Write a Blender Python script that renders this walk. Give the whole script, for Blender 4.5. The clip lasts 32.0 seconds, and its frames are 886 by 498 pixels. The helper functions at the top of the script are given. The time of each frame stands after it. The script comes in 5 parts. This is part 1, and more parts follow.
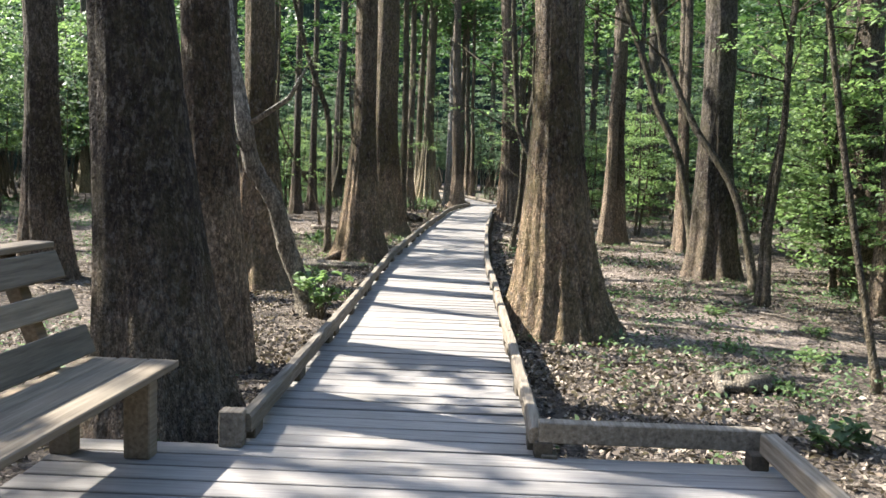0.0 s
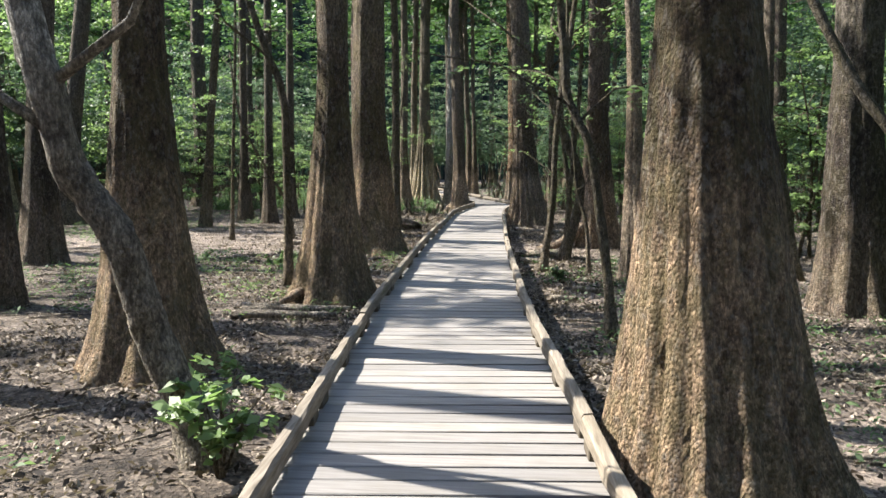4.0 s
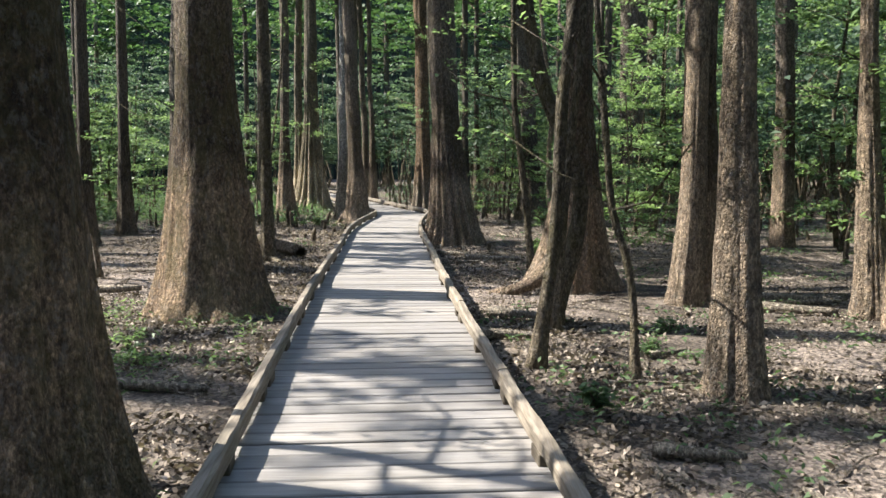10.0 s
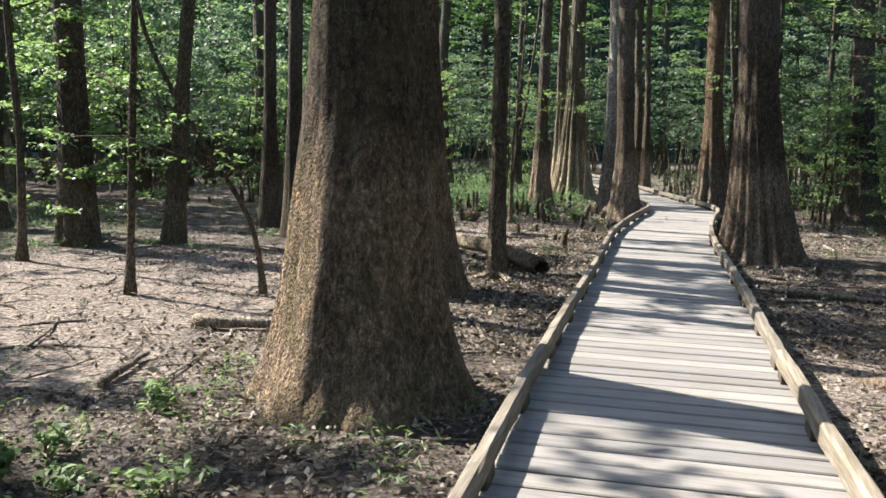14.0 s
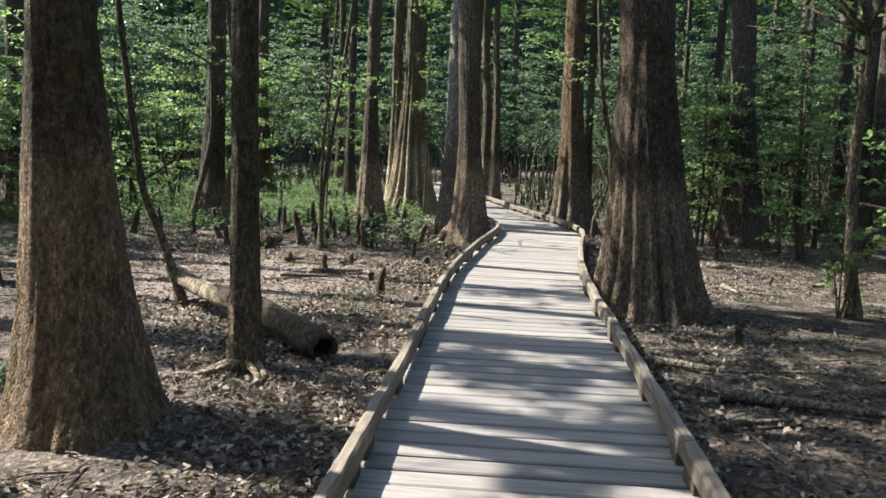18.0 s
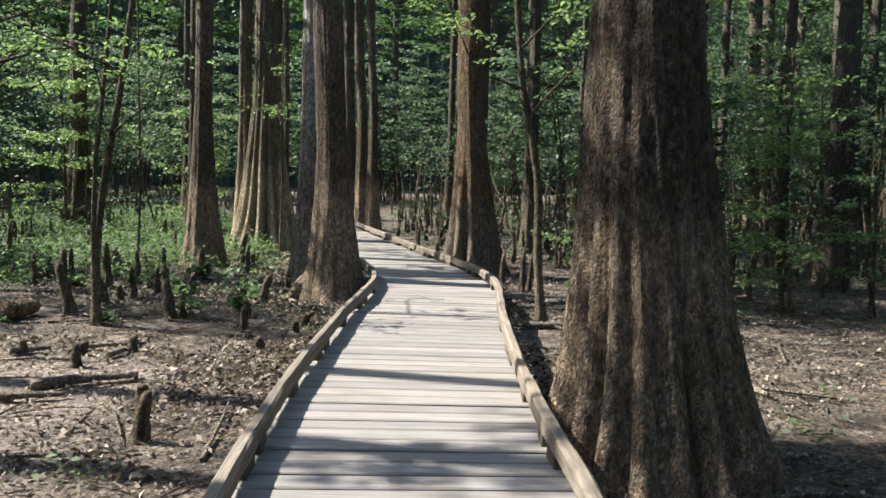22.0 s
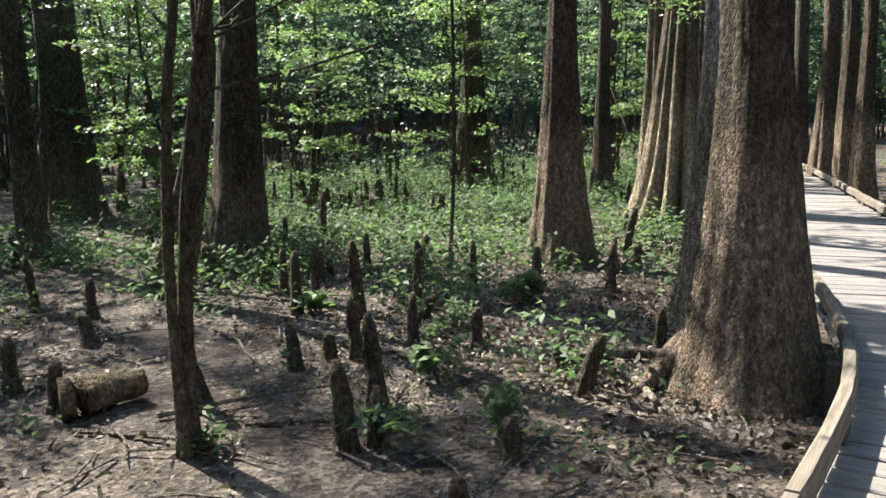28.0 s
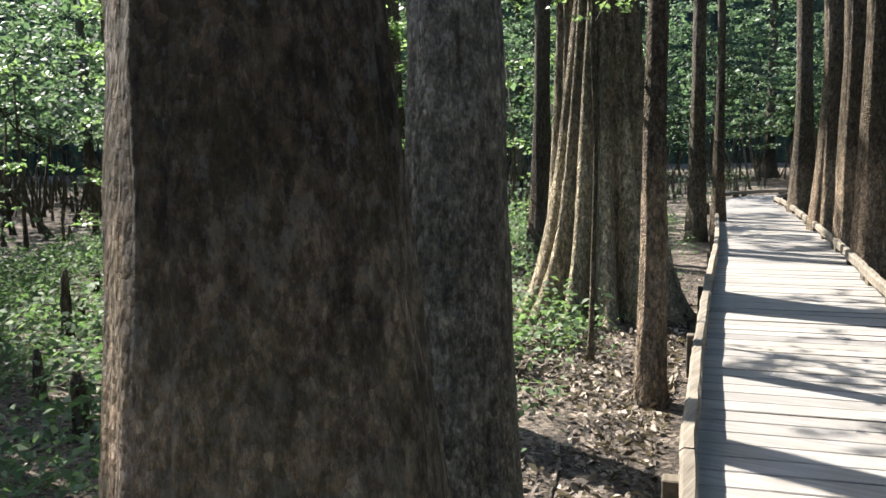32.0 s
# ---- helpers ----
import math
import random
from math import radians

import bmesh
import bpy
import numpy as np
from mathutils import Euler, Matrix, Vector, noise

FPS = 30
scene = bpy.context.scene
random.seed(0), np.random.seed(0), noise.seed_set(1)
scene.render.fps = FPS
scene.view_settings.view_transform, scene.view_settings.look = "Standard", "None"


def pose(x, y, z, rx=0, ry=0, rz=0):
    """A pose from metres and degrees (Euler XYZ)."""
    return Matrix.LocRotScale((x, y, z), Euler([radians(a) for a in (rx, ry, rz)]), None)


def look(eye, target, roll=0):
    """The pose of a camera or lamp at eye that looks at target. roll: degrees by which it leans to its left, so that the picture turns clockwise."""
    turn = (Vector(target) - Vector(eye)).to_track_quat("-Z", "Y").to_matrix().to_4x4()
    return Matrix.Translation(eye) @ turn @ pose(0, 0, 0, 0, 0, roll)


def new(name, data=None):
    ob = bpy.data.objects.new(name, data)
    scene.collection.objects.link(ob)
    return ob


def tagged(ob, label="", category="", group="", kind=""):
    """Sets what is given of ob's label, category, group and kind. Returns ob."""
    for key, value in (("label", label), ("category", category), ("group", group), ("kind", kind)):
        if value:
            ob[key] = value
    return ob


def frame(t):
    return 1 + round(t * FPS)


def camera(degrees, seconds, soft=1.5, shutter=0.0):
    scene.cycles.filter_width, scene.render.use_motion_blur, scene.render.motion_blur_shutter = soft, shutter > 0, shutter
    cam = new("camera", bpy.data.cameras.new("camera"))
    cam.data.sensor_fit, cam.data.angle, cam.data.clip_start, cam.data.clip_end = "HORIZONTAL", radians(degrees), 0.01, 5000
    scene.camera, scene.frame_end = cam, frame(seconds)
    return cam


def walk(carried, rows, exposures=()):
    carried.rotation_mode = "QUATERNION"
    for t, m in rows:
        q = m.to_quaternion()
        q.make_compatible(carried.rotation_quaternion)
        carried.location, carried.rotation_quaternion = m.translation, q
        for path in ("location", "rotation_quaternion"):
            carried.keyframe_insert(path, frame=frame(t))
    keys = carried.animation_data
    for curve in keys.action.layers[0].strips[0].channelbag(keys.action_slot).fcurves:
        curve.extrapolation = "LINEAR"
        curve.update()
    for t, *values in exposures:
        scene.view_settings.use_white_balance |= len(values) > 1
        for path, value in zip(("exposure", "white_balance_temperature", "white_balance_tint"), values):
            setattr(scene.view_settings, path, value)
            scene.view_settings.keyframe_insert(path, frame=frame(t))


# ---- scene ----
cam = camera(55.6, 32.0)
PATH = [
    (0, pose(0.000, 0.000, 1.527, 84.73, -1.93, 7.04)),
    (0.5, pose(-0.130, 0.710, 1.516, 85.26, -0.74, 4.19)),
    (1, pose(-0.243, 1.413, 1.503, 85.60, 0.40, 0.92)),
    (1.5, pose(-0.333, 2.089, 1.486, 85.52, 0.61, -2.80)),
    (2, pose(-0.423, 2.717, 1.475, 85.19, 0.36, -2.82)),
    (2.5, pose(-0.524, 3.347, 1.471, 84.76, -0.79, -1.24)),
    (3, pose(-0.643, 3.938, 1.474, 84.12, -0.27, 2.08)),
    (3.5, pose(-0.705, 4.552, 1.493, 84.14, -0.18, 4.49)),
    (4, pose(-0.769, 5.136, 1.517, 84.46, -0.04, 6.80)),
    (4.5, pose(-0.838, 5.685, 1.519, 84.12, 0.34, 8.29)),
    (6.5, pose(-1.242, 8.100, 1.518, 83.81, -0.06, 8.06)),
    (7, pose(-1.339, 8.729, 1.512, 84.28, -0.39, 5.96)),
    (7.5, pose(-1.414, 9.337, 1.506, 84.54, -0.31, 4.72)),
    (8, pose(-1.449, 9.930, 1.502, 84.73, -0.43, 2.94)),
    (8.5, pose(-1.509, 10.535, 1.501, 84.67, -0.27, 1.52)),
    (9, pose(-1.566, 11.165, 1.504, 84.49, -0.27, -0.47)),
    (9.5, pose(-1.619, 11.780, 1.499, 84.27, -0.21, -0.95)),
    (10, pose(-1.682, 12.392, 1.503, 84.40, -0.07, -0.60)),
    (10.5, pose(-1.717, 12.996, 1.502, 84.27, 0.21, 0.78)),
    (11, pose(-1.741, 13.611, 1.507, 83.98, 0.16, 4.16)),
    (11.5, pose(-1.737, 14.217, 1.504, 83.31, -0.21, 9.45)),
    (12, pose(-1.723, 14.803, 1.499, 82.41, -0.64, 13.66)),
    (12.5, pose(-1.747, 15.408, 1.499, 82.12, -1.55, 16.60)),
    (13, pose(-1.877, 16.021, 1.517, 82.64, -0.71, 19.12)),
    (13.5, pose(-2.010, 16.593, 1.524, 82.60, -0.85, 19.22)),
    (14, pose(-2.124, 17.198, 1.519, 82.92, -1.14, 17.50)),
    (14.5, pose(-2.220, 17.836, 1.505, 83.68, -1.07, 14.35)),
    (15, pose(-2.290, 18.468, 1.492, 83.85, -0.95, 11.46)),
    (15.5, pose(-2.346, 19.110, 1.492, 84.17, -1.65, 8.17)),
    (17.5, pose(-2.384, 21.403, 1.507, 83.47, -1.76, 7.84)),
    (18, pose(-2.417, 21.993, 1.512, 83.47, -1.95, 7.64)),
    (18.5, pose(-2.455, 22.592, 1.488, 84.18, -1.78, 6.31)),
    (19, pose(-2.493, 23.205, 1.472, 84.46, -1.86, 3.37)),
    (19.5, pose(-2.542, 23.843, 1.468, 83.95, -0.74, 0.96)),
    (20, pose(-2.558, 24.479, 1.481, 83.42, -0.18, -1.65)),
    (20.5, pose(-2.558, 25.134, 1.477, 83.49, -0.66, -2.61)),
    (21, pose(-2.572, 25.763, 1.476, 84.06, -0.84, -2.43)),
    (21.5, pose(-2.604, 26.356, 1.478, 84.41, -1.47, -1.69)),
    (22, pose(-2.656, 26.989, 1.486, 85.11, -1.43, -0.35)),
    (22.5, pose(-2.712, 27.573, 1.480, 84.82, -1.42, 2.06)),
    (23, pose(-2.797, 28.140, 1.481, 84.51, -0.63, 3.95)),
    (23.5, pose(-2.864, 28.704, 1.479, 84.56, -1.17, 4.45)),
    (24, pose(-2.932, 29.244, 1.486, 84.30, -0.88, 5.67)),
    (24.5, pose(-2.984, 29.772, 1.490, 84.31, -0.36, 7.50)),
    (25, pose(-3.046, 30.324, 1.500, 83.90, -0.20, 11.11)),
    (25.5, pose(-3.057, 30.847, 1.506, 83.29, -0.58, 14.38)),
    (26, pose(-3.083, 31.405, 1.510, 82.15, -0.94, 18.27)),
    (26.5, pose(-3.128, 31.986, 1.512, 81.69, -0.72, 21.94)),
    (28.5, pose(-3.091, 34.030, 1.523, 80.85, 0.61, 33.30)),
    (29, pose(-3.066, 34.570, 1.515, 81.59, -0.05, 35.12)),
    (29.5, pose(-3.037, 35.104, 1.518, 82.03, -0.50, 36.03)),
    (30, pose(-3.066, 35.651, 1.513, 82.69, -0.97, 35.66)),
    (30.5, pose(-3.088, 36.237, 1.495, 82.05, -0.85, 34.52)),
    (31, pose(-3.119, 36.833, 1.490, 82.15, 0.07, 34.37)),
    (31.5, pose(-3.137, 37.450, 1.484, 82.78, 0.33, 34.40)),
    (32, pose(-3.159, 38.032, 1.480, 83.36, 1.03, 33.06)),
]
walk(cam, PATH, [(0, 2.16), (2, 2.08), (4, 1.95), (9, 1.89), (13, 1.86), (19, 1.75), (24, 1.66), (26, 1.76), (29, 2.02), (32, 2.12)])


DECK_LINE = [(-0.79, 4.42), (-1.22, 8.8), (-1.68, 13.3), (-1.96, 17.0), (-2.3, 22.0), (-2.58, 27.5), (-2.8, 31.5), (-2.78, 35.0), (-2.66, 38.0), (-2.97, 40.1), (-3.64, 42.5), (-4.63, 46.3), (-5.94, 51.5), (-7.9, 58.6), (-8.72, 61.4), (-8.3, 63.8), (-6.4, 65.4)]
HALF, GROUND, RAIL_START = 0.78, -0.3, (0, 0)
CLAY = [(-9.5, 25.0, 4.8, 4.2), (-6.6, 33.0, 2.0, 2.4), (-0.7, 24.0, 1.2, 1.8), (0.9, 16.2, 1.5, 1.5), (3.0, 20.0, 1.9, 1.4), (1.9, 10.3, 1.8, 1.6)]
BRIGHT_SPOTS = [(-12.6, 29.0, 0, 0.9), (5.0, 8.4, 1, 0.55), (8.0, 12.6, 4, 0.9), (-14.5, 33.0, 5, 0.9), (7.2, 11.2, 5, 0.8), (6.4, 16.0, 1, 0.8), (9.0, 16.5, 0, 0.9), (6.9, 21.0, 3, 0.8), (5.4, 9.6, 3, 0.6), (4.9, 12.4, 1, 0.55), (-13.2, 42.5, 4, 0.8), (-15.0, 39.5, 3, 0.9), (5.6, 11.5, 0, 0.8), (7.6, 14.5, 1, 0.9), (6.2, 18.5, 2, 1.0), (8.8, 10.0, 3, 1.0), (7.0, 8.2, 4, 0.8), (9.5, 13.0, 5, 1.0), (5.0, 14.8, 2, 0.75), (10.5, 17.5, 1, 1.0), (8.2, 21.5, 0, 1.0), (4.4, 22.5, 6, 0.8), (2.9, 27.0, 1, 0.75), (1.6, 29.5, 3, 0.65), (-11.5, 36.5, 2, 0.8), (3.6, 34.5, 4, 0.8), (-14.0, 46.5, 0, 0.9), (-12.8, 50.0, 1, 1.0), (-16.5, 44.0, 2, 0.9), (-10.2, 54.0, 3, 0.9), (0.7, 40.4, 1, 0.72), (2.3, 38.6, 2, 0.75), (1.9, 44.2, 3, 0.8)]
# ---- light ----
world = bpy.data.worlds.new("sky")
scene.world = world
world.use_nodes = True
_wn = world.node_tree
_sky = _wn.nodes.new("ShaderNodeTexSky")
_sky.sky_type = 'NISHITA'
_sky.sun_disc = False
SUN_EL, SUN_AZ = 47.0, 12.0   # degrees above the horizon; degrees ahead of straight left
_sky.sun_elevation = radians(SUN_EL)
_sky.sun_rotation = radians(270 + SUN_AZ)
_wn.links.new(_sky.outputs[0], _wn.nodes["Background"].inputs[0])
_wn.nodes["Background"].inputs[1].default_value = 0.125
_sl = bpy.data.lights.new("sun", 'SUN')
_sl.energy, _sl.angle, _sl.color = 4.6, radians(0.55), (1.0, 0.95, 0.88)
sun = new("sun", _sl)
_sd = Vector((-math.cos(radians(SUN_EL)) * math.cos(radians(SUN_AZ)), math.cos(radians(SUN_EL)) * math.sin(radians(SUN_AZ)), math.sin(radians(SUN_EL))))
sun.matrix_world = look(_sd * 60, (0, 0, 0))


# ---- materials ----
def nodes_of(name):
    m = bpy.data.materials.new(name)
    m.use_nodes = True
    nt = m.node_tree
    return m, nt, nt.nodes["Principled BSDF"]


def put(nt, kind, **values):
    n = nt.nodes.new("ShaderNode" + kind)
    for key, value in values.items():
        n.inputs[key].default_value = value
    return n


def coords(nt, scale, which="Object"):
    tc = nt.nodes.new("ShaderNodeTexCoord")
    mp = nt.nodes.new("ShaderNodeMapping")
    mp.inputs["Scale"].default_value = scale
    nt.links.new(tc.outputs[which], mp.inputs[0])
    return mp.outputs[0]


def noise_tex(nt, vec, scale, detail=4.0, rough=0.6):
    n = put(nt, "TexNoise", Scale=scale, Detail=detail, Roughness=rough)
    if vec is not None:
        nt.links.new(vec, n.inputs["Vector"])
    return n.outputs["Fac"]


def ramp(nt, fac, stops):
    r = nt.nodes.new("ShaderNodeValToRGB")
    el = r.color_ramp.elements
    while len(el) < len(stops):
        el.new(0.5)
    for e, (p, c) in zip(el, stops):
        e.position, e.color = p, (*c, 1.0)
    nt.links.new(fac, r.inputs[0])
    return r.outputs[0]


def mix(nt, fac, a, b, how='MIX'):
    n = nt.nodes.new("ShaderNodeMix")
    n.data_type, n.blend_type = 'RGBA', how
    for sock, val in ((n.inputs["Factor"], fac), (n.inputs["A"], a), (n.inputs["B"], b)):
        if hasattr(val, "links") or hasattr(val, "is_linked"):
            nt.links.new(val, sock)
        elif isinstance(val, tuple):
            sock.default_value = (*val, 1.0)
        else:
            sock.default_value = val
    for o in n.outputs:
        if o.type == 'RGBA':
            return o


def maths(nt, how, a, b):
    n = nt.nodes.new("ShaderNodeMath")
    n.operation = how
    for sock, val in ((n.inputs[0], a), (n.inputs[1], b)):
        if hasattr(val, "is_linked"):
            nt.links.new(val, sock)
        else:
            sock.default_value = val
    return n.outputs[0]


def bump(nt, bsdf, height, strength, distance):
    b = put(nt, "Bump", Strength=strength, Distance=distance)
    nt.links.new(height, b.inputs["Height"])
    nt.links.new(b.outputs[0], bsdf.inputs["Normal"])


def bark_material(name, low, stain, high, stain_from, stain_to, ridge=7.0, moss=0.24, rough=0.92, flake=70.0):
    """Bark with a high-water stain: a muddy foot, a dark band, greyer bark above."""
    m, nt, b = nodes_of(name)
    v = coords(nt, (ridge, ridge, ridge * 0.3))
    furrow = noise_tex(nt, coords(nt, (ridge * 3.2, ridge * 3.2, ridge * 0.34)), 1.5, 4.0, 0.6)
    ridges = noise_tex(nt, v, 1.6, 7.0, 0.7)
    fine = noise_tex(nt, coords(nt, (1, 1, 0.5)), 30.0, 6.0, 0.8)
    blot = noise_tex(nt, coords(nt, (1, 1, 0.6)), 1.7, 3.0, 0.6)
    bend = nt.nodes.new("ShaderNodeVectorMath")
    bend.operation = 'ADD'
    wave = put(nt, "TexNoise", Scale=9.0, Detail=3.0)
    nt.links.new(coords(nt, (1, 1, 0.5)), wave.inputs["Vector"])
    small = nt.nodes.new("ShaderNodeVectorMath")
    small.operation = 'SCALE'
    small.inputs["Scale"].default_value = 1.1
    nt.links.new(wave.outputs["Color"], small.inputs[0])
    nt.links.new(coords(nt, (flake, flake, flake * 0.6)), bend.inputs[0])
    nt.links.new(small.outputs[0], bend.inputs[1])
    plate = nt.nodes.new("ShaderNodeTexVoronoi")
    plate.inputs["Scale"].default_value = 1.0
    nt.links.new(bend.outputs[0], plate.inputs["Vector"])
    cell = nt.nodes.new("ShaderNodeSeparateColor")
    nt.links.new(plate.outputs["Color"], cell.inputs[0])
    sep = nt.nodes.new("ShaderNodeSeparateXYZ")
    nt.links.new(coords(nt, (1, 1, 1)), sep.inputs[0])
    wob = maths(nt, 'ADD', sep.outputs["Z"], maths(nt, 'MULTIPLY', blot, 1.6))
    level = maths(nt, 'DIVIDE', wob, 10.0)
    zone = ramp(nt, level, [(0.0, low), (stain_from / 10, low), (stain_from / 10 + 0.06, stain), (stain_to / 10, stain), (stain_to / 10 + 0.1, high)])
    tone = ramp(nt, ridges, [(0.36, (0.5, 0.49, 0.48)), (0.5, (0.9, 0.9, 0.89)), (0.66, (1.35, 1.34, 1.3))])
    c = mix(nt, 0.9, zone, tone, 'MULTIPLY')
    flakes = ramp(nt, cell.outputs[0], [(0.0, (0.5, 0.48, 0.46)), (0.6, (1.0, 1.0, 1.0)), (0.93, (1.5, 1.5, 1.46)), (1.0, (2.1, 2.1, 2.0))])
    c = mix(nt, 0.55, c, flakes, 'MULTIPLY')
    tone2 = ramp(nt, fine, [(0.4, (0.38, 0.37, 0.36)), (0.5, (0.95, 0.95, 0.95)), (0.6, (2.0, 1.97, 1.92))])
    c = mix(nt, 0.85, c, tone2, 'MULTIPLY')
    groove = ramp(nt, furrow, [(0.38, (0.5, 0.48, 0.46)), (0.48, (0.95, 0.95, 0.94)), (0.64, (1.32, 1.31, 1.29))])
    c = mix(nt, 0.25, c, groove, 'MULTIPLY')
    lichen = ramp(nt, noise_tex(nt, coords(nt, (1, 1, 0.6)), 19.0, 6.0, 0.75), [(0.53, (0, 0, 0)), (0.6, (1, 1, 1))])
    c = mix(nt, maths(nt, 'MULTIPLY', lichen, 0.42), c, (0.27, 0.245, 0.21))
    mossy = ramp(nt, noise_tex(nt, coords(nt, (1, 1, 0.5)), 4.6, 7.0, 0.8), [(0.45, (0, 0, 0)), (0.57, (1, 1, 1))])
    c = mix(nt, maths(nt, 'MULTIPLY', mossy, moss), c, (0.125, 0.11, 0.042))
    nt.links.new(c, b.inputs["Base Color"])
    b.inputs["Roughness"].default_value = rough
    b.inputs["Specular IOR Level"].default_value = 0.25
    h = maths(nt, 'ADD', maths(nt, 'ADD', ridges, maths(nt, 'MULTIPLY', furrow, 0.3)), maths(nt, 'ADD', maths(nt, 'MULTIPLY', fine, 0.5), maths(nt, 'MULTIPLY', plate.outputs["Distance"], -0.35)))
    bump(nt, b, h, 1.0, 0.09)
    return m


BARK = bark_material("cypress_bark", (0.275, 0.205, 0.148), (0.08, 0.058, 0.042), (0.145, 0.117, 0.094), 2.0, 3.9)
BARK_MOSSY = bark_material("mossy_bark", (0.262, 0.186, 0.122), (0.075, 0.053, 0.034), (0.15, 0.118, 0.086), 2.2, 3.7, 6.0, 0.42)
BARK_DARK = bark_material("dark_bark", (0.165, 0.127, 0.096), (0.05, 0.039, 0.031), (0.11, 0.094, 0.079), 1.5, 3.4)
BARK_RUST = bark_material("rusty_bark", (0.2, 0.16, 0.118), (0.125, 0.08, 0.045), (0.15, 0.098, 0.056), 1.6, 4.2, 5.0, 0.08)
BARK_PALE = bark_material("pale_bark", (0.4, 0.335, 0.235), (0.17, 0.142, 0.1), (0.15, 0.128, 0.098), 2.4, 4.4, 6.0, 0.2)
BARK_GREY = bark_material("grey_bark", (0.27, 0.235, 0.185), (0.2, 0.176, 0.146), (0.34, 0.325, 0.3), 1.4, 2.6, 7.0, 0.12)
BARK_TAN = bark_material("smooth_tan_bark", (0.26, 0.202, 0.148), (0.2, 0.153, 0.108), (0.19, 0.155, 0.12), 2.0, 4.2, 4.0, 0.12)
BARK_THIN = bark_material("sapling_bark", (0.19, 0.155, 0.112), (0.085, 0.071, 0.05), (0.1, 0.086, 0.063), 1.4, 3.0, 12.0, 0.35)


def wood_material(name, dark, mid, light, along, stain):
    """Weathered timber, grain running along x or y of the object, each piece a little different."""
    m, nt, b = nodes_of(name)
    info = nt.nodes.new("ShaderNodeObjectInfo")
    stretch = (2.0, 40.0, 40.0) if along == "x" else (40.0, 2.0, 40.0)
    tc = nt.nodes.new("ShaderNodeTexCoord")
    shift = nt.nodes.new("ShaderNodeVectorMath")
    shift.operation = 'ADD'
    comb = nt.nodes.new("ShaderNodeCombineXYZ")
    big = maths(nt, 'MULTIPLY', info.outputs["Random"], 37.0)
    for i in range(3):
        nt.links.new(big, comb.inputs[i])
    nt.links.new(tc.outputs["Object"], shift.inputs[0])
    nt.links.new(comb.outputs[0], shift.inputs[1])
    mp = nt.nodes.new("ShaderNodeMapping")
    mp.inputs["Scale"].default_value = stretch
    nt.links.new(shift.outputs[0], mp.inputs[0])
    grain = noise_tex(nt, mp.outputs[0], 1.0, 6.0, 0.65)
    blot = noise_tex(nt, shift.outputs[0], 2.3, 4.0, 0.6)
    c = ramp(nt, grain, [(0.3, dark), (0.5, mid), (0.72, light)])
    one = ramp(nt, info.outputs["Random"], [(0.0, (0.78, 0.78, 0.78)), (0.5, (1.0, 0.99, 0.98)), (1.0, (1.13, 1.1, 1.05))])
    c = mix(nt, 1.0, c, one, 'MULTIPLY')
    dirt = ramp(nt, blot, [(0.45, (0, 0, 0)), (0.75, (1, 1, 1))])
    c = mix(nt, maths(nt, 'MULTIPLY', dirt, stain), c, (0.13, 0.115, 0.085))
    nt.links.new(c, b.inputs["Base Color"])
    b.inputs["Roughness"].default_value = 0.85
    b.inputs["Specular IOR Level"].default_value = 0.3
    bump(nt, b, grain, 0.35, 0.006)
    return m


DECK_WOOD = wood_material("weathered_deck_wood", (0.16, 0.15, 0.138), (0.22, 0.208, 0.194), (0.275, 0.261, 0.244), "x", 0.4)
RAIL_WOOD = wood_material("weathered_rail_wood", (0.085, 0.07, 0.052), (0.18, 0.153, 0.118), (0.29, 0.255, 0.21), "y", 0.5)
BENCH_WOOD = wood_material("bench_wood", (0.11, 0.088, 0.062), (0.19, 0.155, 0.112), (0.27, 0.228, 0.172), "y", 0.6)
DARK_WOOD = wood_material("damp_wood", (0.05, 0.042, 0.032), (0.09, 0.075, 0.055), (0.13, 0.11, 0.085), "y", 0.5)


